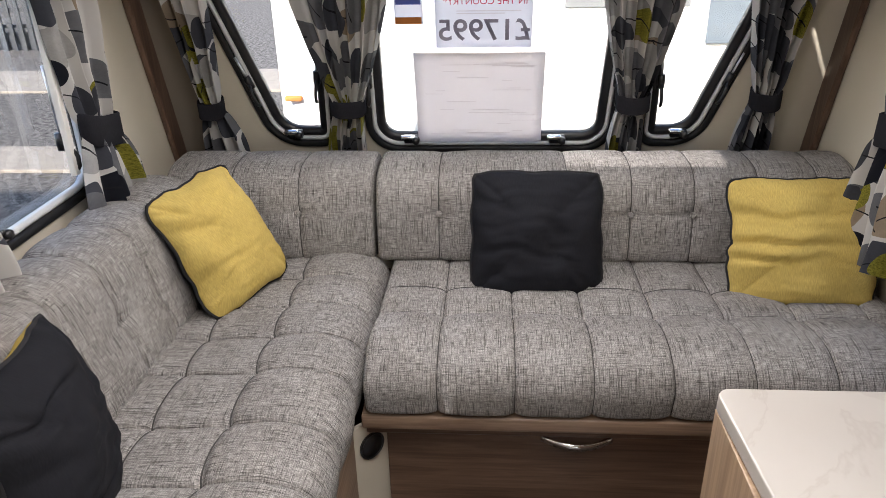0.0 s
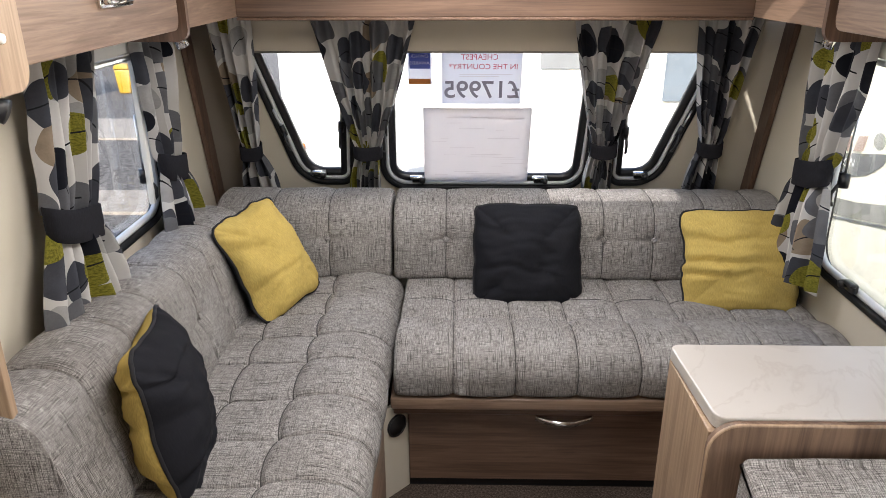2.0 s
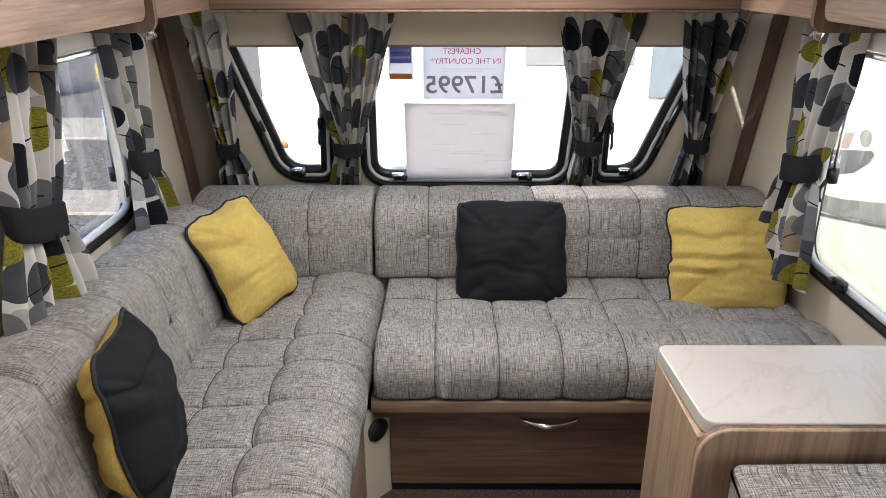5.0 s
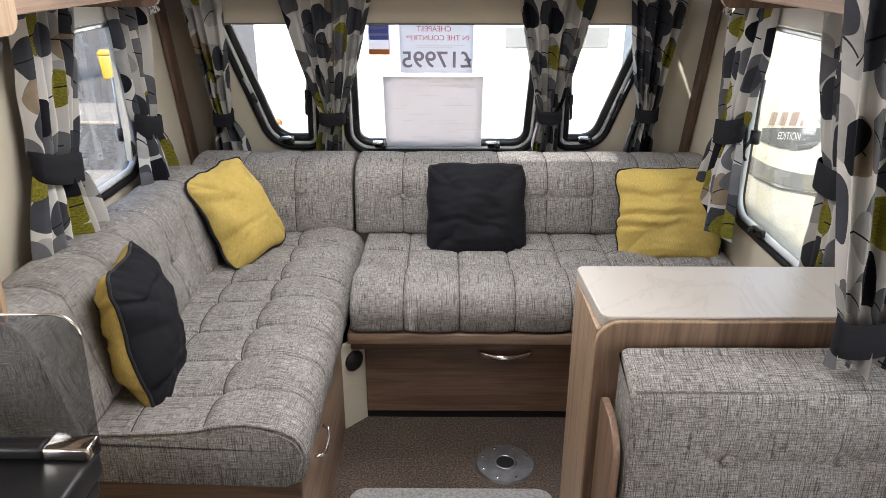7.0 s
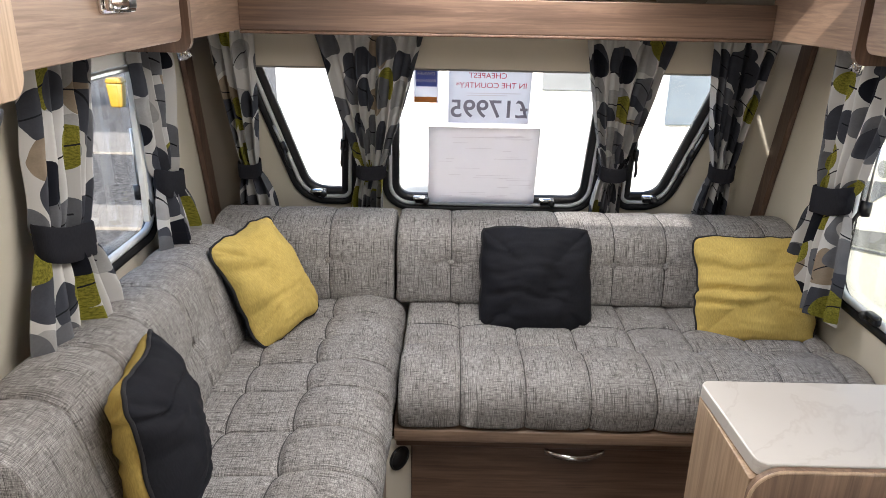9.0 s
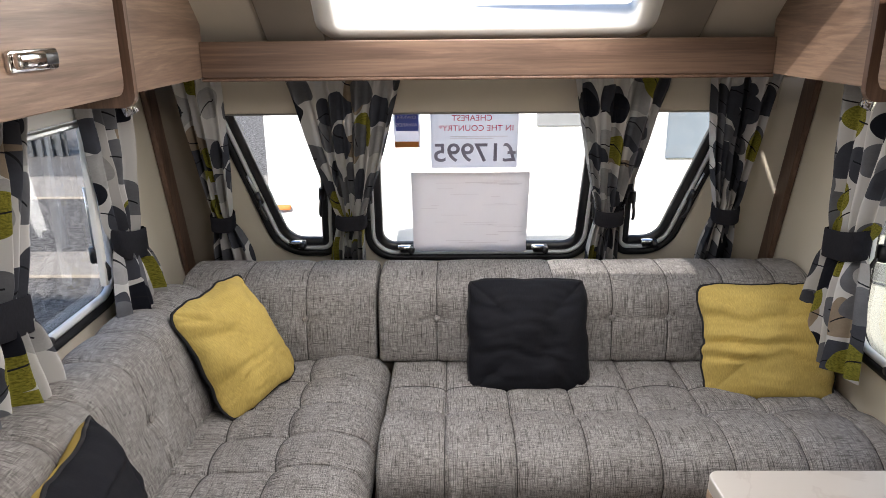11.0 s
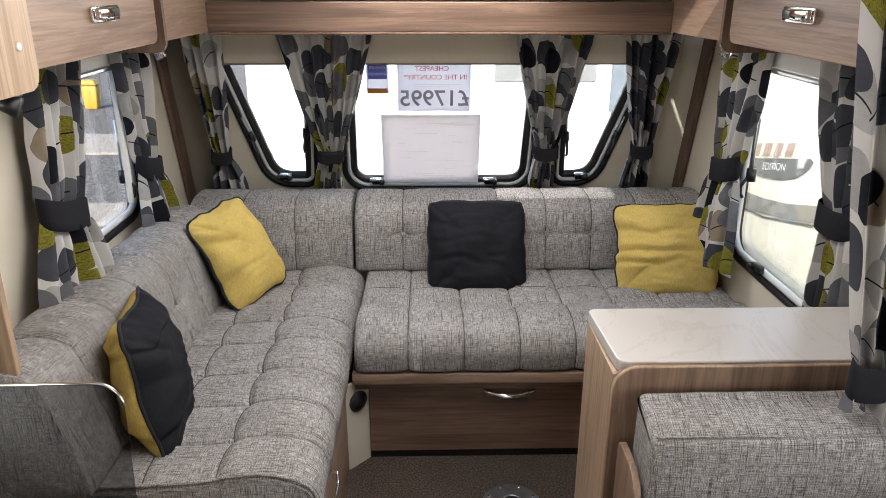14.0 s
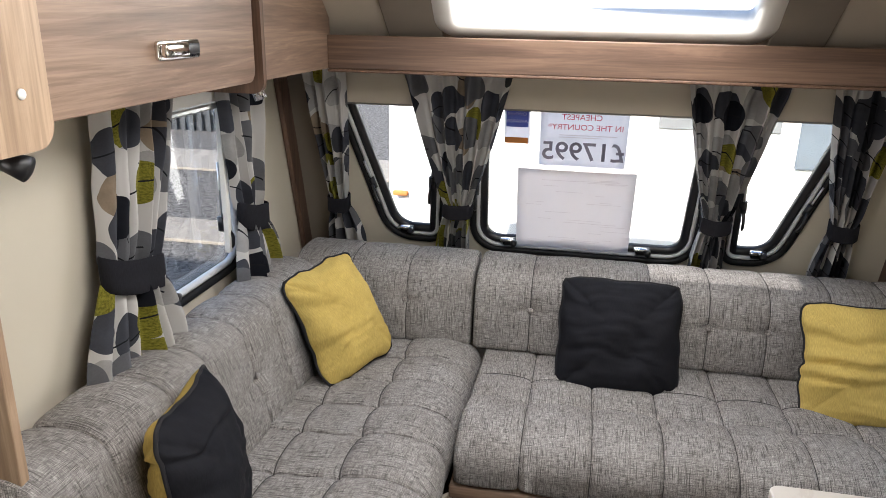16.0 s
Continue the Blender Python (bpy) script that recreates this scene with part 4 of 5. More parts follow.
for side in (-1, 1):
    xf = 0.79 if side < 0 else 0.825
    m = Matrix(((0, 0, -side, side * xf), (1, 0, 0, 0), (0, 1, 0, 0), (0, 0, 0, 1)))
    e = holder("overhead_locker", "walnut-look overhead locker with chrome handle, closed", "locker", (side * xf, 1.0, LZ), "overhead lockers")
    part("carcass", box(min(side * (xf + 0.022), side * W), max(side * (xf + 0.022), side * W), 0.665, 1.405, LZ + 0.012, CEIL - 0.004), wood_y, e, smooth=False)
    door = part("door", ngon_prism(rounded([(0.672, LZ), (1.400, LZ), (1.400, CEIL - 0.01), (0.672, CEIL - 0.01)], [0.012, 0.03, 0.01, 0.01], 5), 0.018, m @ Matrix.Translation((0, 0, -0.018)), 0.003), wood_y, e, "wood-grain locker door", smooth=False)
    handle_bar(m @ Matrix.Translation((1.055 if side < 0 else 1.00, 1.553, 0.0015)), door)
    # post with rounded foot between the door and the corner panel
    part("end_panel", ngon_prism(rounded([(xf - 0.014, LZ - 0.03), (W, LZ - 0.03), (W, CEIL - 0.004), (xf - 0.014, CEIL - 0.004)], [0.03, 0, 0, 0], 6), 0.018, frame_of((0, 1.4215, 0), (side, 0, 0), (0, 0, 1)) @ Matrix.Translation((0, 0, -0.009))), edge_wood, e, "brown edge band", smooth=False)
    xa, xb = side * xf, side * (0.81 if side < 0 else 0.842)
    bm = bmesh.new()
    b = [bm.verts.new(v) for v in ((xa, 1.432, LZ), (xb, 1.985, LZ - 0.006), (xb, 1.985, CEIL - 0.004), (xa, 1.432, CEIL - 0.004))]
    c = [bm.verts.new(Vector(v.co) + Vector((side * 0.02, 0, 0))) for v in b]
    bm.faces.new(b)
    bm.faces.new(c[::-1])
    for i in range(4):
        bm.faces.new((b[i], b[(i + 1) % 4], c[(i + 1) % 4], c[i]))
    bmesh.ops.recalc_face_normals(bm, faces=bm.faces)
    part("corner_panel", bm, wood_y, e, smooth=False)
    part("underside", box(min(xa + side * 0.022, side * W), max(xa + side * 0.022, side * W), 1.432, 2.2, LZ + 0.004, LZ + 0.016), wood_y, e, smooth=False)
    # small spotlight under the end panel
    e = holder("spotlight", "small chrome swivel reading spotlight under the locker", "lamp", (side * (xf + 0.04), 1.46, LZ - 0.02), "reading spotlights")
    o = Vector((side * (xf + 0.035), 1.455, LZ + 0.003))
    part("mount", tube([o, o - Vector((0, 0, 0.018))], 0.007, 10), chrome, e)
    part("head", tube([o - Vector((0, 0, 0.012)), o + Vector((-side * 0.004, 0.006, -0.026)), o + Vector((-side * 0.012, 0.014, -0.05))], [0.008, 0.014, 0.017], 14), chrome, e, "chrome lamp head")

e = holder("front_shelf", "walnut-look front shelf board above the windows", "shelf", (0, 1.97, 1.455))
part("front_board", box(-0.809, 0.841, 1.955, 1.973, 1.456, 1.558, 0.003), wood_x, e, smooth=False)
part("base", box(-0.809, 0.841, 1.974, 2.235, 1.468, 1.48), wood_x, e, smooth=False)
part("lower_edge", box(-0.809, 0.841, 1.951, 1.975, 1.446, 1.4555, 0.003), edge_wood, e, smooth=False)

# rear neighbour of the left locker and tall end panel of the kitchen
e = holder("kitchen_locker", "pale wood kitchen overhead locker end with white screw cap", "locker", (-0.74, 0.5, 1.44))
part("side_panel", ngon_prism(rounded([(-0.02, 1.435), (0.655, 1.435), (0.655, CEIL - 0.004), (-0.02, CEIL - 0.004)], [0.01, 0.035, 0, 0], 6), 0.34, Matrix(((0, 0, -1, -0.755), (1, 0, 0, 0), (0, 1, 0, 0), (0, 0, 0, 1)))), wood_pale, e, smooth=False)
cap = bmesh.new()
bmesh.ops.create_cone(cap, segments=16, radius1=0.008, radius2=0.007, depth=0.003, cap_ends=True, matrix=Matrix.Translation((-0.7532, 0.60, 1.515)) @ pose(0, 0, 0, 0, 90, 0))
part("screw_cap", cap, white_plastic, e, "round white screw cap")
e = holder("spotlight", "small dark swivel spotlight under the kitchen locker", "lamp", (-0.82, 0.63, 1.42), "reading spotlights")
o = Vector((-0.83, 0.62, 1.4345))
part("mount", tube([o, o - Vector((0, 0, 0.016))], 0.008, 10), black_plastic, e)
part("head", tube([o + Vector((-0.02, 0.0, -0.014)), o + Vector((0.012, 0.005, -0.020)), o + Vector((0.04, 0.012, -0.032))], [0.012, 0.016, 0.02], 14), black_plastic, e, "dark lamp head")
thing("end_panel", ngon_prism(rounded([(-W + 0.003, 0.001), (-0.915, 0.001), (-0.905, 1.30), (-W + 0.003, 1.30)], [0, 0, 0.03, 0], 5), 0.02, frame_of((0, 0.655, 0), (1, 0, 0), (0, 0, 1)), 0.002), wood_pale, "pale wood end panel between sofa and kitchen", "panel", smooth=False)

# ---- sofa bases ----
e = holder("front_bed_box", "walnut-look bed box with drawer under the front seat", "seat base", (0.1, 1.5, 0))
part("rail", box(-0.295, W - 0.003, 1.402, 1.50, 0.350, 0.391, 0.006), rail_wood, e, "wooden seat rail")
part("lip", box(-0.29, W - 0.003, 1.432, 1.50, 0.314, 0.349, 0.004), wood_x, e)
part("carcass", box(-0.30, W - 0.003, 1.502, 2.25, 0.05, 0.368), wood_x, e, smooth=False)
# Plinth is coloured black to give the shadow below the drawer.
part("plinth", box(-0.25, W - 0.003, 1.488, 1.501, 0.001, 0.049), black_plastic, e, "recessed plinth, black for the shadow under the drawer", smooth=False)
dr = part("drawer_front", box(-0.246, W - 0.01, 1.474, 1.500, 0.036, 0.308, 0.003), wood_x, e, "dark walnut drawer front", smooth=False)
hx = 0.245
arc = [(hx - 0.092 + 0.184 * k / 12, 1.470 - 0.030 * math.sin(math.pi * k / 12), 0.292 - 0.006 * math.sin(math.pi * k / 12)) for k in range(13)]
hb = bmesh.new()
hv = [[hb.verts.new((p[0], p[1] + oy, p[2] + oz)) for oy, oz in ((0, 0), (-0.004, 0.002), (-0.004, -0.020), (0, -0.020))] for p in arc]
for a in range(12):
    for k in range(4):
        hb.faces.new((hv[a][k], hv[a][(k + 1) % 4], hv[a + 1][(k + 1) % 4], hv[a + 1][k]))
hb.faces.new(hv[0])
hb.faces.new(hv[-1][::-1])
bmesh.ops.recalc_face_normals(hb, faces=hb.faces)
part("handle", hb, chrome, dr, "bowed chrome drawer handle")

e = holder("corner_post", "cream angled corner panel with black round vent", "panel", (-0.28, 1.43, 0))
A, B = Vector((-0.325, 1.405, 0)), Vector((-0.248, 1.488, 0))
cm = frame_of(A, B - A, (0, 0, 1))
wid = (B - A).length
part("board", ngon_prism([(0, 0.001), (wid, 0.001), (wid, 0.336), (0, 0.336)], -0.012, cm), wall_cream, e, smooth=False)
vt = bmesh.new()
bmesh.ops.create_cone(vt, segments=24, radius1=0.036, radius2=0.034, depth=0.008, cap_ends=True, matrix=cm @ Matrix.Translation((wid * 0.52, 0.262, 0.004)))
vent = part("vent", vt, black_plastic, e, "black round heating outlet")
part("vent_rim", tube([cm @ Vector((wid * 0.52 + 0.036 * math.cos(a), 0.262 + 0.036 * math.sin(a), 0.007)) for a in np.linspace(0, 2 * math.pi, 24, endpoint=False)], 0.003, 6, True), black_plastic, vent)

e = holder("side_bed_box", "wood-look bed box under the long side seat", "seat base", (-0.6, 1.0, 0))
part("side_panel", box(-0.335, -0.318, 0.70, 1.404, 0.001, 0.366, 0.003), wood_y, e, smooth=False)
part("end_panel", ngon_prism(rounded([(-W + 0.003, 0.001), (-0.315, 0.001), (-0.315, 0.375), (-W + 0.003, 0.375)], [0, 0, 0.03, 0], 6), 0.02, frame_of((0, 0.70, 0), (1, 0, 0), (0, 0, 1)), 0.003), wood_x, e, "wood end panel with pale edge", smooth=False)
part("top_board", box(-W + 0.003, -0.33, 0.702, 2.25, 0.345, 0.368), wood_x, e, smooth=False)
part("handle", tube([(-0.316, 0.86, 0.315), (-0.300, 0.868, 0.311), (-0.294, 0.90, 0.30), (-0.294, 0.96, 0.30), (-0.300, 0.992, 0.311), (-0.316, 1.0, 0.315)], 0.005, 8), chrome, e, "chrome bow handle")

# ---- sofa cushions ----
SEAT = [(0.05, 0.0), (0.012, 0.012), (0.000, 0.05), (-0.004, 0.10), (0.030, 0.150), (0.11, 0.180), (0.20, 0.176), (0.27, 0.155), (0.36, 0.150), (0.47, 0.148), (0.62, 0.144), (0.70, 0.13), (0.72, 0.02)]
front_m = Matrix.Translation((-0.283, 1.392, 0.392)) @ Matrix.Diagonal((1, 1, 0.90, 1))
seam_x = [0.178 + 0.1865 * k for k in range(7)]
e = holder("seat_cushion", "grey tweed front seat cushion with stitched channels", "seat cushion", (-0.283, 1.4, 0.374), "sofa seat cushions")
upholstered(e, SEAT, 1.378, seam_x, front_m, [(0.285, 0.020, 0.018), (0.43, 0.010, 0.013)], 0.005, 0.012, seed=1, end=0.02)
for k, x in enumerate(seam_x):
    part("button", button((-0.283 + x, 1.392 + 0.285, 0.374 + 0.132), (0, -0.1, 1), 0.010), grey_fabric, e)
side_m = Matrix(((0, -1, 0, -0.300), (1, 0, 0, 0.668), (0, 0, 1, 0.374), (0, 0, 0, 1)))
SEAT2 = [(0.05, 0.0), (0.012, 0.012), (0.000, 0.05), (-0.002, 0.10), (0.028, 0.148), (0.11, 0.174), (0.20, 0.169), (0.26, 0.156), (0.36, 0.150), (0.50, 0.146), (0.68, 0.142), (0.70, 0.13), (0.72, 0.02)]
seam_y = [0.170, 0.343, 0.520, 0.715, 0.873, 1.03, 1.19]
e = holder("seat_cushion", "long grey tweed side seat cushion with deep tufted channels", "seat cushion", (-0.3, 0.7, 0.374), "sofa seat cushions")
upholstered(e, SEAT2, 1.36, seam_y, side_m, [(0.240, 0.010, 0.013), (0.412, 0.008, 0.011)], 0.004, 0.012, seed=4, end=0.022)
part("piping", tube([side_m @ Vector((0.006, d, z)) for d, z in chain([(p[0] + (0.004 if p[0] < 0.3 else 0), p[1] + 0.001) for p in SEAT2[1:11]], 0.015)[0]], 0.0045, 6), grey_fabric, e, "corded piping round the end")
for y in seam_y:
    part("button", button((-0.300 - 0.240, 0.668 + y, 0.374 + 0.132), (0, 0, 1), 0.010), grey_fabric, e)

BACK = [(0.075, 0.006), (0.030, 0.010), (0.004, 0.034), (0.006, 0.12), (0.014, 0.19), (0.036, 0.250), (0.085, 0.288), (0.15, 0.299), (0.23, 0.297), (0.27, 0.28), (0.285, 0.22), (0.285, 0.0)]
bz = 0.510
for nm, x0, x1, seams, btns, sd in (("right", -0.328, 1.093, [0.192, 0.575, 0.765, 0.947, 1.13, 1.30], [0.192, 0.765, 0.947], 2), ("left", -0.985, -0.338, [0.21, 0.42], [0.415], 3)):
    e = holder("back_cushion", "grey tweed backrest cushion with buttons below the front windows" if nm == "right" else "short grey tweed corner backrest cushion with button", "back cushion", (x0, 2.0, bz), "sofa back cushions")
    upholstered(e, BACK, x1 - x0, seams, Matrix.Translation((x0, 1.985, bz)), [], 0.002, 0.006, seed=sd, end=0.02, dimples=[(b, 0.168, 0.012) for b in btns])
    for b in btns:
        part("button", button((x0 + b, 2.001, 0.680), (0, -1, 0.15), 0.0105), grey_fabric, e)
back_m = Matrix(((0, -1, 0, -0.802), (1, 0, 0, 0.628), (-0.022, 0, 1, bz + 0.010), (0, 0, 0, 1)))
BACK2 = [(0.03, 0.0), (0.004, 0.008), (0.0, 0.03), (0.014, 0.10), (0.034, 0.17), (0.056, 0.25), (0.078, 0.298), (0.125, 0.322), (0.19, 0.325), (0.245, 0.31), (0.268, 0.25), (0.27, 0.10), (0.27, 0.0)]
e = holder("back_cushion", "long grey tweed side backrest cushion under the window", "back cushion", (-0.9, 0.7, bz), "sofa back cushions")
upholstered(e, BACK2, 1.345, [0.19, 0.41, 0.58, 0.77, 0.95, 1.13], back_m, [], 0.008, 0.013, dimples=[(0.41, 0.155, 0.012), (0.77, 0.155, 0.012), (1.13, 0.155, 0.012)], seed=6, end=0.02, ends=(False, True))
for y in (0.41, 0.77, 1.13):
    part("button", button((-0.838, 0.628 + y, 0.665), (1, 0, 0.2), 0.0105), grey_fabric, e)

# dinette backrest and chest
e = holder("dinette_cushion", "grey tweed dinette backrest cushion with buttons", "back cushion", (0.75, 0.5, 0.30))
DIN = [(0.02, 0.0), (0.0, 0.012), (0.0, 0.20), (0.004, 0.44), (0.022, 0.475), (0.06, 0.492), (0.115, 0.498), (0.135, 0.48), (0.14, 0.20), (0.14, 0.0)]
upholstered(e, DIN, 0.69, [], Matrix.Translation((0.395, 0.435, 0.315)), [], 0.004, 0.0, seed=9, end=0.018, dimples=[(0.205, 0.322, 0.012), (0.435, 0.322, 0.012), (0.625, 0.322, 0.012)])
part("piping", tube([(0.402, 0.440, 0.33), (0.402, 0.440, 0.70), (0.403, 0.447, 0.775), (0.406, 0.463, 0.795)] , 0.004, 6), grey_fabric, e)
part("top_piping", tube([(0.402 + 0.0225 * k, 0.4515 + 0.001 * math.sin(k), 0.7935) for k in range(31)], 0.0026, 6), grey_fabric, e)
for x in (0.60, 0.83, 1.02):
    part("button", button((x, 0.442, 0.637), (0, -1, 0), 0.014), grey_fabric, e)
e = holder("dinette_seat_box", "walnut-look dinette seat box", "seat base", (0.75, 0.3, 0))
part("carcass", box(0.39, W - 0.003, -0.15, 0.585, 0.001, 0.30, 0.004), wood_y, e, smooth=False)
part("arm_board", ngon_prism(rounded([(0.44, 0.001), (0.585, 0.001), (0.585, 0.70), (0.44, 0.70)], [0, 0, 0.02, 0.09], 8), 0.016, Matrix(((0, 0, -1, 0.385), (1, 0, 0, 0), (0, 1, 0, 0), (0, 0, 0, 1))), 0.003), wood_z, e, smooth=False)

e = holder("chest", "walnut-look chest with pale marble-effect top", "chest", (0.7, 0.75, 0))
TZ = 0.866
part("near_panel", ngon_prism(rounded([(0.352, 0.001), (W - 0.003, 0.001), (W - 0.003, TZ - 0.004), (0.352, TZ - 0.004)], [0, 0, 0, 0.055], 10), 0.02, frame_of((0, 0.622, 0), (1, 0, 0), (0, 0, 1)), 0.002), wood_z, e, "walnut end panel with rounded shoulder", smooth=False)
part("panel_edging", tube([(0.352, 0.6055, z) for z in np.linspace(0.01, TZ - 0.062, 6)] + [(0.352 + 0.055 - 0.055 * math.cos(a), 0.6055, TZ - 0.059 + 0.055 * math.sin(a)) for a in np.linspace(0.1, math.pi / 2, 8)] + [(x, 0.6055, TZ - 0.004) for x in np.linspace(0.45, W - 0.01, 5)], 0.0035, 6), wood_pale, e, "pale edging strip")
part("side_panel", box(0.356, 0.374, 0.623, 0.880, 0.001, TZ - 0.03, 0.002), wood_pale, e, "pale wood side panel", smooth=False)
part("far_panel", box(0.374, W - 0.003, 0.864, 0.880, 0.001, TZ - 0.03, 0.002), wood_z, e, smooth=False)
part("top", ngon_prism(rounded([(0.366, 0.6225), (W - 0.003, 0.6225), (W - 0.003, 0.890), (0.354, 0.890)], [0.024, 0.0, 0.0, 0.022], 8), 0.028, Matrix.Translation((0, 0, TZ - 0.028)), 0.003), marble_mat, e, "pale marble-effect laminate top", smooth=False)

# kitchen unit corner with hob lid
e = holder("kitchen_unit", "pale wood kitchen unit with black hob and raised glass lid", "kitchen unit", (-0.8, -0.4, 0))
part("carcass", box(-W + 0.003, -0.455, -1.1, 0.045, 0.001, 0.885, 0.004), wood_pale, e, smooth=False)
part("worktop", box(-W + 0.003, -0.435, -1.1, 0.055, 0.8855, 0.915, 0.006), black_plastic, e, "black worktop", smooth=False)
part("hob_surround", box(-W + 0.02, -0.428, -0.50, 0.062, 0.9155, 0.958, 0.008, 3), black_plastic, e, "black hob surround")
part("hinge_rail", box(-W + 0.02, -0.489, 0.030, 0.060, 0.9585, 0.978, 0.006, 3), black_plastic, e, "black lid hinge rail")
part("hinge_cap", box(-0.488, -0.426, 0.028, 0.062, 0.9585, 0.978, 0.004, 2), chrome, e, "bright hinge cap")
lid = rounded([(-W + 0.03, 0.960), (-0.420, 0.960), (-0.4125, 1.166), (-W + 0.03, 1.160)], [0.004, 0.004, 0.032, 0.02], 8)
lid_m = frame_of((0, 0.048, 0), (1, 0, 0), (0, 0, 1))
gl = part("glass_lid", ngon_prism(lid, 0.005, lid_m), glass_mat, e, "raised smoked glass hob lid", smooth=False)
part("lid_edge", tube([(p[0], 0.0455, p[1]) for p in lid if p[1] > 0.965 and p[0] > -1.0] + [(-1.0, 0.0455, 1.160)], 0.0022, 6), chrome, gl, "bright polished glass edge")

thing("floor_mat", ngon_prism(rounded([(-0.26, 0.30), (0.37, 0.30), (0.37, 1.095), (-0.26, 1.095)], 0.05, 6), 0.010, Matrix.Translation((0, 0, 0.001)), 0.004), plain("grey loop mat", (0.27, 0.265, 0.26), 0.95, vary=0.3, scale=120, bump=0.6, grain=300), "plain grey loop-pile mat on the carpet", "mat", smooth=False)

# floor plate for the table leg
e = holder("table_leg_socket", "round steel table-leg floor plate with screws", "floor plate", (0.235, 1.222, 0))
bm = bmesh.new()
bmesh.ops.create_cone(bm, segments=48, radius1=0.100, radius2=0.094, depth=0.008, cap_ends=True, matrix=Matrix.Translation((0.235, 1.222, 0.0045)))
part("plate", bm, steel, e, smooth=False)
part("collar", tube([(0.235 + 0.034 * math.cos(a), 1.222 + 0.034 * math.sin(a), 0.009) for a in np.linspace(0, 2 * math.pi, 28, endpoint=False)], 0.005, 8, True), steel, e)
# No hole is cut: a black disc gives the darkness inside the socket.
bm = bmesh.new()
bmesh.ops.create_cone(bm, segments=28, radius1=0.032, radius2=0.032, depth=0.003, cap_ends=True, matrix=Matrix.Translation((0.235, 1.222, 0.0095)))
part("socket", bm, black_plastic, e, "black disc for the unlit socket hole", smooth=False)
for k in range(8):
    a = 2 * math.pi * (k + 0.5) / 8
    bm = bmesh.new()
    bmesh.ops.create_cone(bm, segments=10, radius1=0.005, radius2=0.004, depth=0.003, cap_ends=True, matrix=Matrix.Translation((0.235 + 0.080 * math.cos(a), 1.222 + 0.080 * math.sin(a), 0.0095)))
    part("screw", bm, chrome, e)

# ---- scatter cushions ----
def propped(at, across, up):
    """Pose of a cushion from its centre, the way along its lower edge and the way up its face."""
    return frame_of(at, across, up)


pillow("scatter_cushion", (0.408, 0.400), 0.19, propped((0.153, 1.915, 0.650), (1, 0, 0), (0, 0.15, 0.31)), dark_linen, dark_linen, "charcoal scatter cushion leaning on the front backrest", 11.0, [(-0.30, 0.012, 0.07), (0.45, 0.012, 0.08)])
pillow("scatter_cushion", (0.412, 0.388), 0.19, propped((0.882, 1.872, 0.654), (0.347, -0.045, 0.015), (0.005, 0.183, 0.292)), lime_linen, dark_linen, "mustard yellow scatter cushion with dark piping", 15.0, [(-0.08, 0.040, 0.050), (-0.36, 0.030, 0.05), (0.34, 0.018, 0.07)])
pillow("scatter_cushion", (0.332, 0.394), 0.17, propped((-0.733, 1.785, 0.690), (0.127, 0.285, 0.024), (-0.133, 0.085, 0.305)), lime_linen, dark_linen, "mustard yellow scatter cushion turned in the sofa corner", 19.0, [(-0.35, 0.014, 0.07), (0.35, 0.012, 0.09)])
pillow("scatter_cushion", (0.400, 0.415), 0.185, propped((-0.766, 0.960, 0.658), (-0.249, 0.966, -0.071), (-0.167, 0.029, 0.986)), dark_linen, lime_linen, "charcoal and mustard reversible cushion on the side seat", 23.0, [(0.62, 0.028, 0.05), (-0.62, 0.024, 0.05), (0.1, 0.010, 0.06)])

# ---- curtains ----
G = "lounge curtains"
LAB = "leaf-print cotton curtain tied back"
ax = (1, 0, 0)
oz = (0, -1, -0.15)
def hung(z):
    """A point of the line along which the front curtains hang, at height z."""
    return (0, front_y(z) - 0.085 - max(0.0, z - 1.30) * 0.22, z)


FT = 1.452
for where, seed, folds, t0, t1, m0, m1, b0, b1, zt in (
        (" at the front corner", 1.0, 4, -0.985, -0.815, -0.940, -0.870, -0.975, -0.815, 0.935),
        (" between the front windows", 2.0, 7, -0.625, -0.235, -0.494, -0.396, -0.535, -0.400, 0.940),
        (" between the front windows", 3.0, 6, 0.300, 0.623, 0.426, 0.514, 0.400, 0.522, 0.950),
        (" at the front corner", 4.0, 6, 0.726, 0.969, 0.838, 0.917, 0.805, 0.930, 0.957)):
    curtain(LAB + where, ax, oz, (hung(FT), t0, t1), (hung(zt), m0, m1), (hung(0.74), b0, b1), folds, seed, G, 0.015)
ay = (0, 1, 0)
curtain(LAB + " beside the side window", ay, (1, 0, 0), ((-1.028, 0, 1.46), 1.12, 1.45), ((-1.035, 0, 1.030), 1.085, 1.285), ((-1.03, 0, 0.770), 0.955, 1.31), 6, 5.6, G, 0.055, band=0.085, slant=-0.05, deep=0.036)
curtain(LAB + " at the window's forward edge", ay, (1, 0, 0), ((-1.028, 0, 1.46), 1.665, 1.985), ((-1.035, 0, 1.000), 1.755, 1.90), ((-1.03, 0, 0.80), 1.66, 1.945), 6, 6.0, G, 0.06, band=0.085, slant=-0.03, deep=0.036)
curtain(LAB + " at the large window's forward edge", ay, (-1, 0, 0), ((1.028, 0, 1.46), 1.56, 1.90), ((1.035, 0, 1.000), 1.69, 1.872), ((1.03, 0, 0.645), 1.60, 1.915), 5, 7.0, G, 0.045, band=0.085, slant=-0.04, deep=0.034)
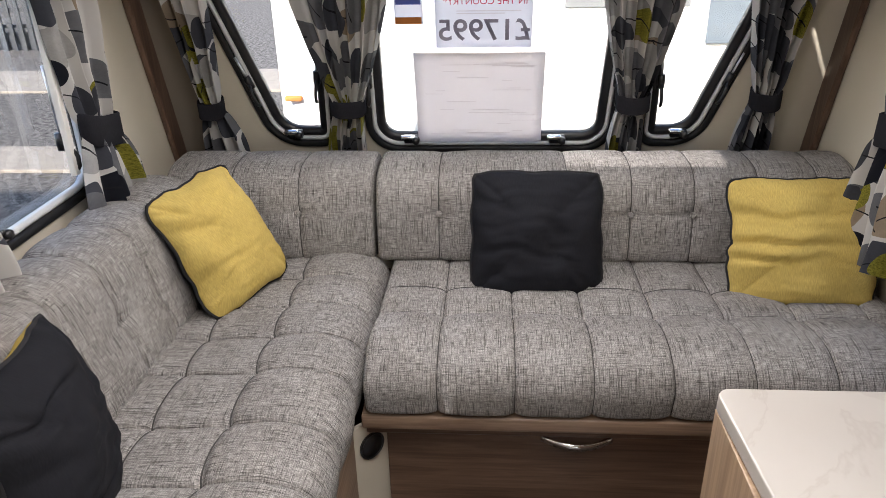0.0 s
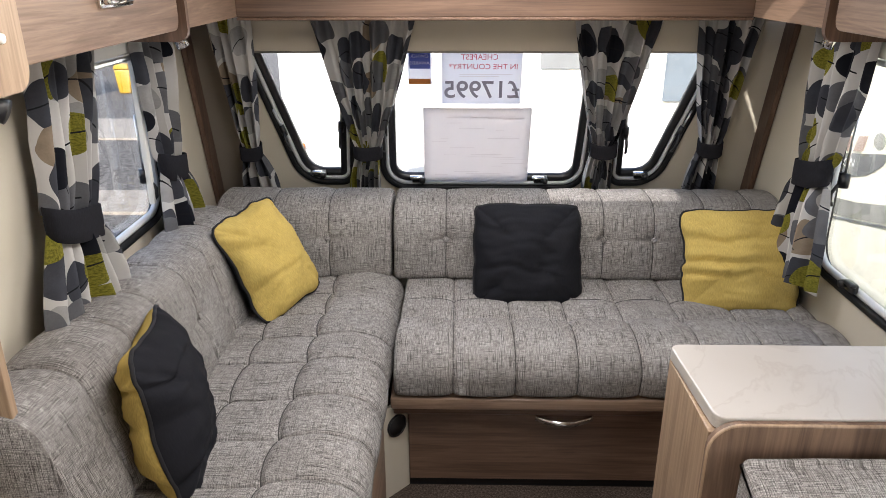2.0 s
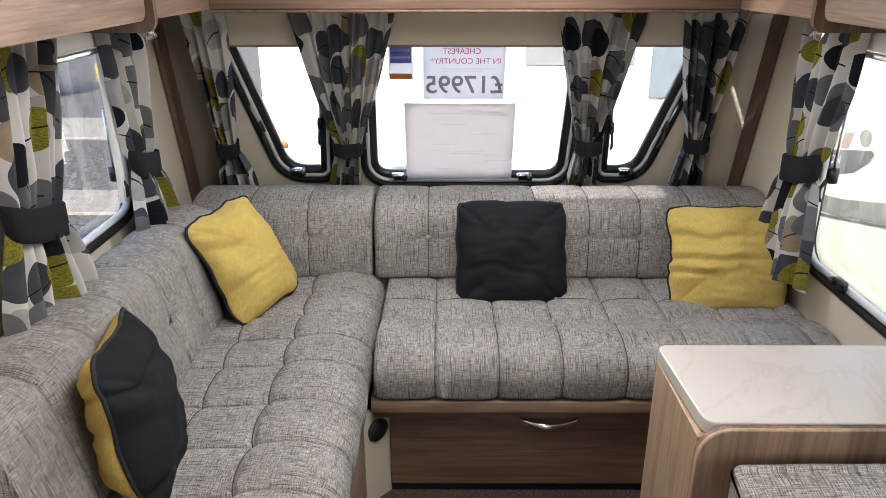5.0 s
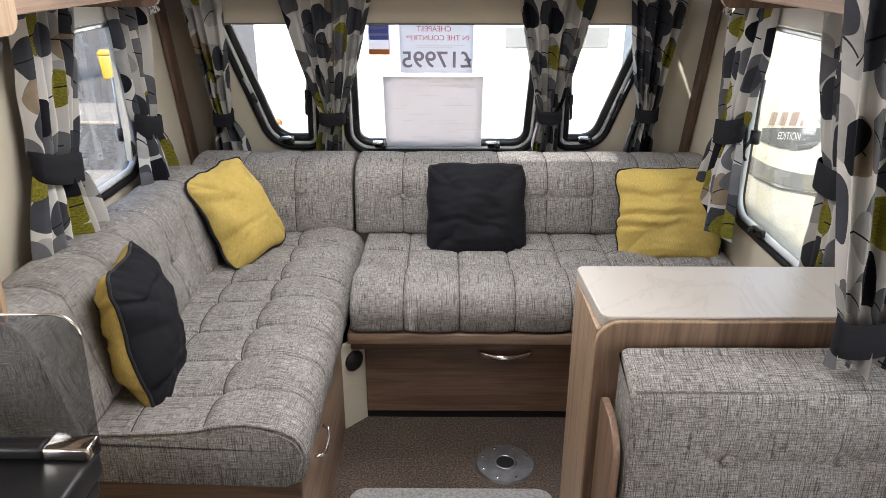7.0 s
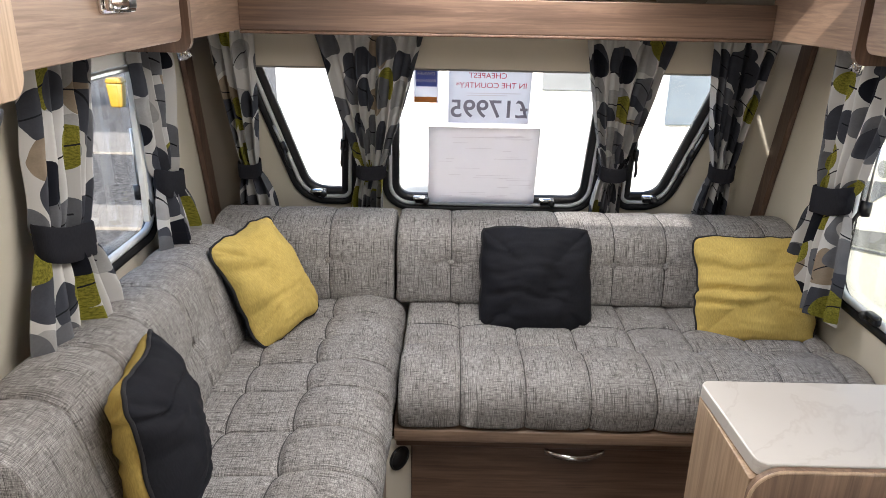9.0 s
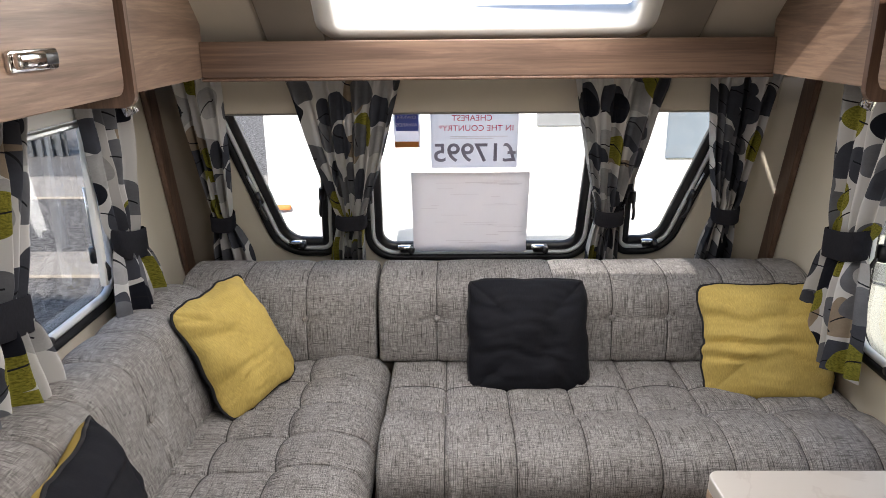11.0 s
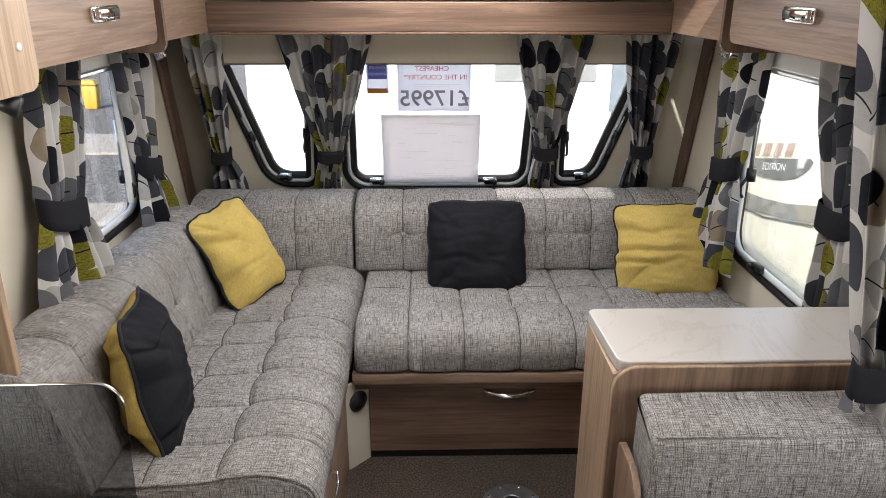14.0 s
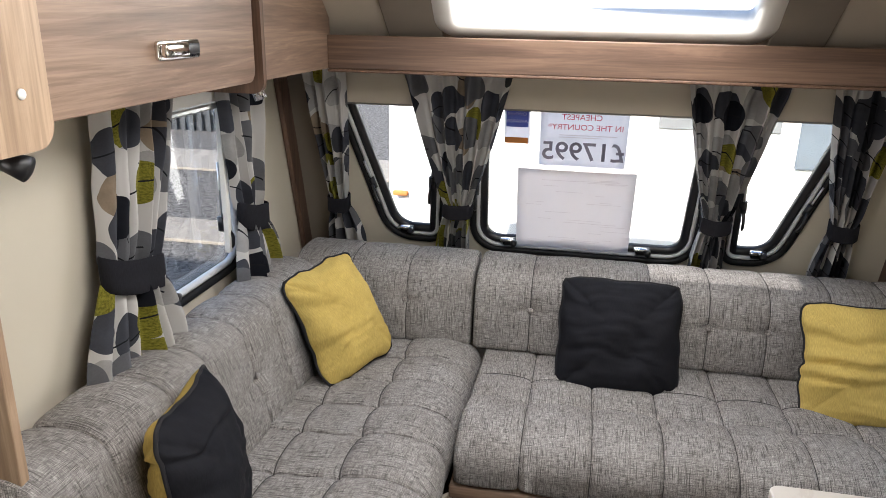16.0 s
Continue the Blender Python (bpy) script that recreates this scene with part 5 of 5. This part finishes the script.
curtain(LAB + " at the large window beside the chest", ay, (-1, 0, 0), ((1.028, 0, 1.46), 1.02, 1.265), ((1.035, 0, 1.045), 0.975, 1.115), ((1.03, 0, 0.76), 0.90, 1.085), 5, 8.0, G, 0.03, band=0.075, deep=0.036)
curtain("tall leaf-print divider curtain tied with charcoal band", (1, 0.25, 0), (-0.2, -1, 0), ((0, 0.29, 1.93), 0.615, 1.08), ((0, 0.285, 0.905), 0.805, 0.965), ((0, 0.285, 0.825), 0.790, 0.975), 5, 9.0, G, 0.02, band=0.075)

# ---- papers on the front window ----
def sheet(name, x0, x1, z0, z1, mat, label, lift, curl=0.0):
    bm = bmesh.new()
    n = 10
    cols = []
    for i in range(n + 1):
        u = i / n
        row = []
        for j in range(n + 1):
            v = j / n
            h = lift + curl * math.sin(math.pi * u) * v
            row.append(bm.verts.new(FRONT @ Vector((x0 + (x1 - x0) * u, fs(z0 + (z1 - z0) * v), h))))
        cols.append(row)
    for i in range(n):
        for j in range(n):
            bm.faces.new((cols[i][j], cols[i + 1][j], cols[i + 1][j + 1], cols[i][j + 1]))
    bmesh.ops.solidify(bm, geom=list(bm.faces), thickness=0.0006)
    return thing(name, bm, mat, label, "paper")


def thin_paper(name, colour, through_light):
    m, n, l, b = material(name, 0.8)
    v = mapped(n, l, (1, 1, 1))
    r = ramp(n, [(0.3, tuple(c * 0.96 for c in colour)), (0.7, colour)])
    l.new(noise_node(n, l, v, 12, 3), r.inputs[0])
    l.new(r.outputs[0], b.inputs["Base Color"])
    t = n.new("ShaderNodeBsdfTranslucent")
    t.inputs[0].default_value = (*colour, 1)
    ms = n.new("ShaderNodeMixShader")
    ms.inputs[0].default_value = through_light
    l.new(b.outputs[0], ms.inputs[1])
    l.new(t.outputs[0], ms.inputs[2])
    l.new(ms.outputs[0], n["Material Output"].inputs[0])
    return m


card_mat = thin_paper("thick white card", (0.80, 0.76, 0.76), 0.35)
sheet_mat = thin_paper("white printer paper", (0.80, 0.79, 0.82), 0.55)
ink_red = thin_paper("red ink", (0.55, 0.06, 0.10), 0.5)
ink_grey = thin_paper("grey ink", (0.24, 0.22, 0.25), 0.5)
ink_blue = thin_paper("blue ink", (0.16, 0.20, 0.52), 0.5)
ink_orange = thin_paper("orange ink", (0.60, 0.27, 0.08), 0.5)
ink_pale = thin_paper("pale print", (0.70, 0.645, 0.65), 0.45)
card = sheet("information_card", -0.230, 0.190, 0.790, 1.108, card_mat, "large blank-backed white card leaning in the front window", 0.026, 0.004)
price = sheet("price_sheet", -0.158, 0.146, 1.105, 1.40, sheet_mat, "white price sheet facing outwards, print showing through", -0.014)


def mirrored(x, z, lift):
    return FRONT @ Matrix.Translation((x, fs(z), lift)) @ Matrix.Diagonal((-1, 1, 1, 1))


lettering("£17995", 0.098, mirrored(-0.004, 1.160, -0.0105), ink_grey, price, bold=0.0012)
lettering("IN THE COUNTRY*", 0.030, mirrored(0.0, 1.252, -0.0105), ink_red, price)
lettering("CHEAPEST", 0.030, mirrored(-0.015, 1.288, -0.0105), ink_red, price)
for k in range(2):
    part("print_line", ngon_prism([(-0.09, fs(1.222 - 0.008 * k)), (0.11 - 0.05 * k, fs(1.222 - 0.008 * k)), (0.11 - 0.05 * k, fs(1.2245 - 0.008 * k)), (-0.09, fs(1.2245 - 0.008 * k))], 0.0004, FRONT @ Matrix.Translation((0, 0, -0.0105))), ink_pale, price, smooth=False)
# faint print showing through the card
rng = random.Random(5)
for k in range(26):
    zz = 0.82 + 0.26 * rng.random()
    xx = -0.2 + 0.30 * rng.random()
    ln = 0.03 + 0.12 * rng.random()
    ln = min(ln, 0.17 - xx)
    part("print_line", ngon_prism([(xx, fs(zz)), (xx + ln, fs(zz)), (xx + ln, fs(zz + 0.0016)), (xx, fs(zz + 0.0016))], 0.0003, FRONT @ Matrix.Translation((0, 0, 0.0312))), ink_pale, card, smooth=False)
award = sheet("award_sticker", -0.285, -0.194, 1.182, 1.322, sheet_mat, "small blue and orange award sticker facing outwards", -0.014)
part("blue_block", ngon_prism([(-0.278, fs(1.245)), (-0.20, fs(1.245)), (-0.20, fs(1.318)), (-0.278, fs(1.318))], 0.0004, FRONT @ Matrix.Translation((0, 0, -0.0105))), ink_blue, award, "blue printed block", smooth=False)
part("orange_block", ngon_prism([(-0.283, fs(1.184)), (-0.20, fs(1.184)), (-0.20, fs(1.206)), (-0.283, fs(1.206))], 0.0004, FRONT @ Matrix.Translation((0, 0, -0.0105))), ink_orange, award, "orange printed strip", smooth=False)
for k, (tx, zz) in enumerate((("OWNER", 1.292), ("AWARDS", 1.266))):
    lettering(tx, 0.018, mirrored(-0.240, zz, -0.0098), sheet_mat, award)

# ---- outside ----
def rounded_body(x0, x1, y0, y1, z0, z1, r, mat, parent, name="body", label=""):
    return part(name, box(x0, x1, y0, y1, z0, z1, r, 5), mat, parent, label)


gz = -0.55
asphalt = plain("grey gravel tarmac", (0.098, 0.092, 0.086), 0.95, vary=0.75, scale=20, bump=0.6, grain=60)
asphalt.node_tree.nodes["Principled BSDF"].inputs["Specular IOR Level"].default_value = 0.08
gb = bmesh.new()
bmesh.ops.create_grid(gb, x_segments=2, y_segments=2, size=400, matrix=Matrix.Translation((0, 0, gz)))
thing("ground", gb, asphalt, "grey gravelled tarmac yard", "ground", kind="structure", smooth=False)
gel = plain("white gelcoat", (0.80, 0.80, 0.78), 0.3, vary=0.03)
gel_cream = plain("cream gelcoat", (0.78, 0.76, 0.63), 0.35, vary=0.03)
dark_pane = plain("dark tinted pane", (0.10, 0.12, 0.14), 0.08, vary=0.1)
grey_vinyl = plain("grey vinyl graphic", (0.13, 0.135, 0.135), 0.5)
pale_vinyl = plain("pale grey vinyl graphic", (0.22, 0.22, 0.20), 0.5)

e = holder("parked_caravan", "white touring caravan parked ahead in the sun", "caravan", (0, 4.5, gz))
rounded_body(-1.28, 2.1, 4.2, 9.5, gz + 0.45, gz + 2.75, 0.22, gel, e)
part("window", box(1.20, 1.86, 4.17, 4.197, 0.80, 1.50, 0.008, 3), dark_pane, e, "dark tinted window", smooth=False)
part("stripe", box(0.42, 1.10, 4.185, 4.197, 1.0, 1.13, 0.003), grey_vinyl, e, "grey stripe", smooth=False)
part("side_lamp", box(-1.20, -1.10, 4.17, 4.21, 0.49, 0.52, 0.008), ink_orange, e, "amber lamp")
for x in (-0.8, 1.8):
    w = bmesh.new()
    bmesh.ops.create_cone(w, segments=28, radius1=0.33, radius2=0.33, depth=0.2, cap_ends=True, matrix=Matrix.Translation((x, 6.8, gz + 0.33)) @ pose(0, 0, 0, 0, 90, 0))
    part("wheel", w, rubber, e, "black wheel")

e = holder("parked_caravan", "cream caravan with grey swoosh graphics parked alongside", "caravan", (2.6, 1, gz))
rounded_body(2.35, 4.6, -1.5, 8.0, gz + 0.12, gz + 2.75, 0.15, gel_cream, e)
sw = frame_of((2.344, 0, 0), (0, -1, 0), (0, 0, 1))
part("dark_swoosh", ngon_prism([(-4.5, 0.40), (-4.5, 0.30), (-4.2, 0.33), (-3.95, 0.375), (-3.75, 0.44), (-3.62, 0.53), (-3.585, 0.585), (-3.62, 0.60)], 0.002, sw), grey_vinyl, e, "dark grey swoosh graphic", smooth=False)
part("pale_swoosh", ngon_prism([(-4.6, 0.03), (-4.3, 0.06), (-3.9, 0.13), (-3.4, 0.245), (-2.6, 0.40), (-2.6, 0.47), (-3.4, 0.36), (-3.8, 0.255), (-4.1, 0.20), (-4.35, 0.17), (-4.6, 0.16)], 0.002, sw), pale_vinyl, e, "pale grey swoosh graphic", smooth=False)
part("pale_line", ngon_prism([(-4.5, 0.035), (-4.1, 0.075), (-3.4, 0.235), (-2.6, 0.395), (-2.6, 0.385), (-3.4, 0.222), (-4.1, 0.062), (-4.5, 0.022)], 0.003, sw), grey_vinyl, e, smooth=False)
lettering("EDITION", 0.074, sw @ Matrix.Translation((-4.07, 0.438, 0.004)) @ pose(0, 0, 0, 0, 0, 12) @ Matrix(((1.15, 0.3, 0, 0), (0, 1, 0, 0), (0, 0, 1, 0), (0, 0, 0, 1))), gel, e)
red_vinyl = plain("rust red vinyl", (0.36, 0.27, 0.23), 0.5)
for k in range(4):
    x = -4.42 + 0.155 * k
    z = 0.435 + 0.034 * k
    part("letter_shape", ngon_prism([(x, z), (x + 0.10, z + 0.022), (x + 0.13, z + 0.122), (x + 0.03, z + 0.10)], 0.002, sw), red_vinyl, e, "plain rust-red graphic block", smooth=False)
part("emblem", ngon_prism([(-3.70 + 0.06 * math.cos(a), 0.655 + 0.05 * math.sin(a)) for a in np.linspace(0, 2 * math.pi, 16, endpoint=False)], 0.002, sw), pale_vinyl, e, "round grey emblem", smooth=False)
w = bmesh.new()
bmesh.ops.create_cone(w, segments=28, radius1=0.33, radius2=0.33, depth=0.2, cap_ends=True, matrix=Matrix.Translation((2.5, 0.6, gz + 0.33)) @ pose(0, 0, 0, 0, 90, 0))
part("wheel", w, rubber, e, "black wheel")

e = holder("yard_building", "low tan warehouse across the yard", "building", (-14, 26, gz))
tan = plain("tan cladding", (0.50, 0.37, 0.25), 0.8, vary=0.1)
part("wall", box(-30, -4, 40, 46, gz, gz + 5.2), tan, e, smooth=False)
part("roof", box(-30.3, -3.7, 39.7, 46.3, gz + 5.2, gz + 5.6), grey_vinyl, e, smooth=False)
e = holder("yard_fence", "dark steel palisade fence along the yard", "fence", (-8.5, 12.0, gz))
fence_mat = plain("dark galvanised steel", (0.05, 0.055, 0.062), 0.5, 0.4)
for k in range(22):
    part("pale", box(-10.4 + 0.17 * k, -10.33 + 0.17 * k, 12.0, 12.03, gz, gz + 1.25), fence_mat, e, smooth=False)
for zz in (0.30, 0.62):
    part("rail", box(-10.5, -6.7, 12.031, 12.07, gz + zz, gz + zz + 0.07), fence_mat, e, smooth=False)
part("kick_board", box(-10.5, -6.7, 12.072, 12.10, gz, gz + 0.42), fence_mat, e, smooth=False)
kerb_mat = plain("pale concrete", (0.21, 0.185, 0.155), 0.9, vary=0.15)
thing("pavement", box(-9.0, -1.9, 5.85, 6.55, gz - 0.05, gz + 0.03, 0.01), kerb_mat, "pale concrete strip across the gravel", "pavement", kind="structure", smooth=False)
thing("pavement_far", box(-26, -2.0, 8.9, 10.2, gz - 0.05, gz + 0.03, 0.01), kerb_mat, "pale concrete apron across the yard", "pavement", kind="structure", smooth=False)
e = holder("grit_bin", "small bright yellow plastic grit bin across the yard", "bin", (-6.1, 12.3, gz))
yel = plain("yellow plastic", (0.33, 0.20, 0.015), 0.45)
part("body", ngon_prism(rounded([(-6.20, gz), (-5.98, gz), (-5.94, gz + 0.42), (-6.24, gz + 0.42)], 0.03, 3), 0.16, frame_of((0, 12.75, 0), (1, 0, 0), (0, 0, 1)), 0.02), yel, e)
part("lid", ngon_prism(rounded([(-6.26, gz + 0.425), (-5.92, gz + 0.425), (-5.98, gz + 0.52), (-6.20, gz + 0.52)], 0.02, 3), 0.20, frame_of((0, 12.77, 0), (1, 0, 0), (0, 0, 1)), 0.015), yel, e)
# Added block, out of view: keeps the sun off the left lounge window.
e = holder("sun_blocker_building", "unseen plain building added to shade the left window", "building", (-8, -12, gz))
part("wall", box(-12.0, -2.9, -20.0, -3.6, gz, 5.2), kerb_mat, e, smooth=False)
part("roof", box(-12.2, -2.85, -20.2, -3.55, 5.201, 5.4), grey_vinyl, e, smooth=False)
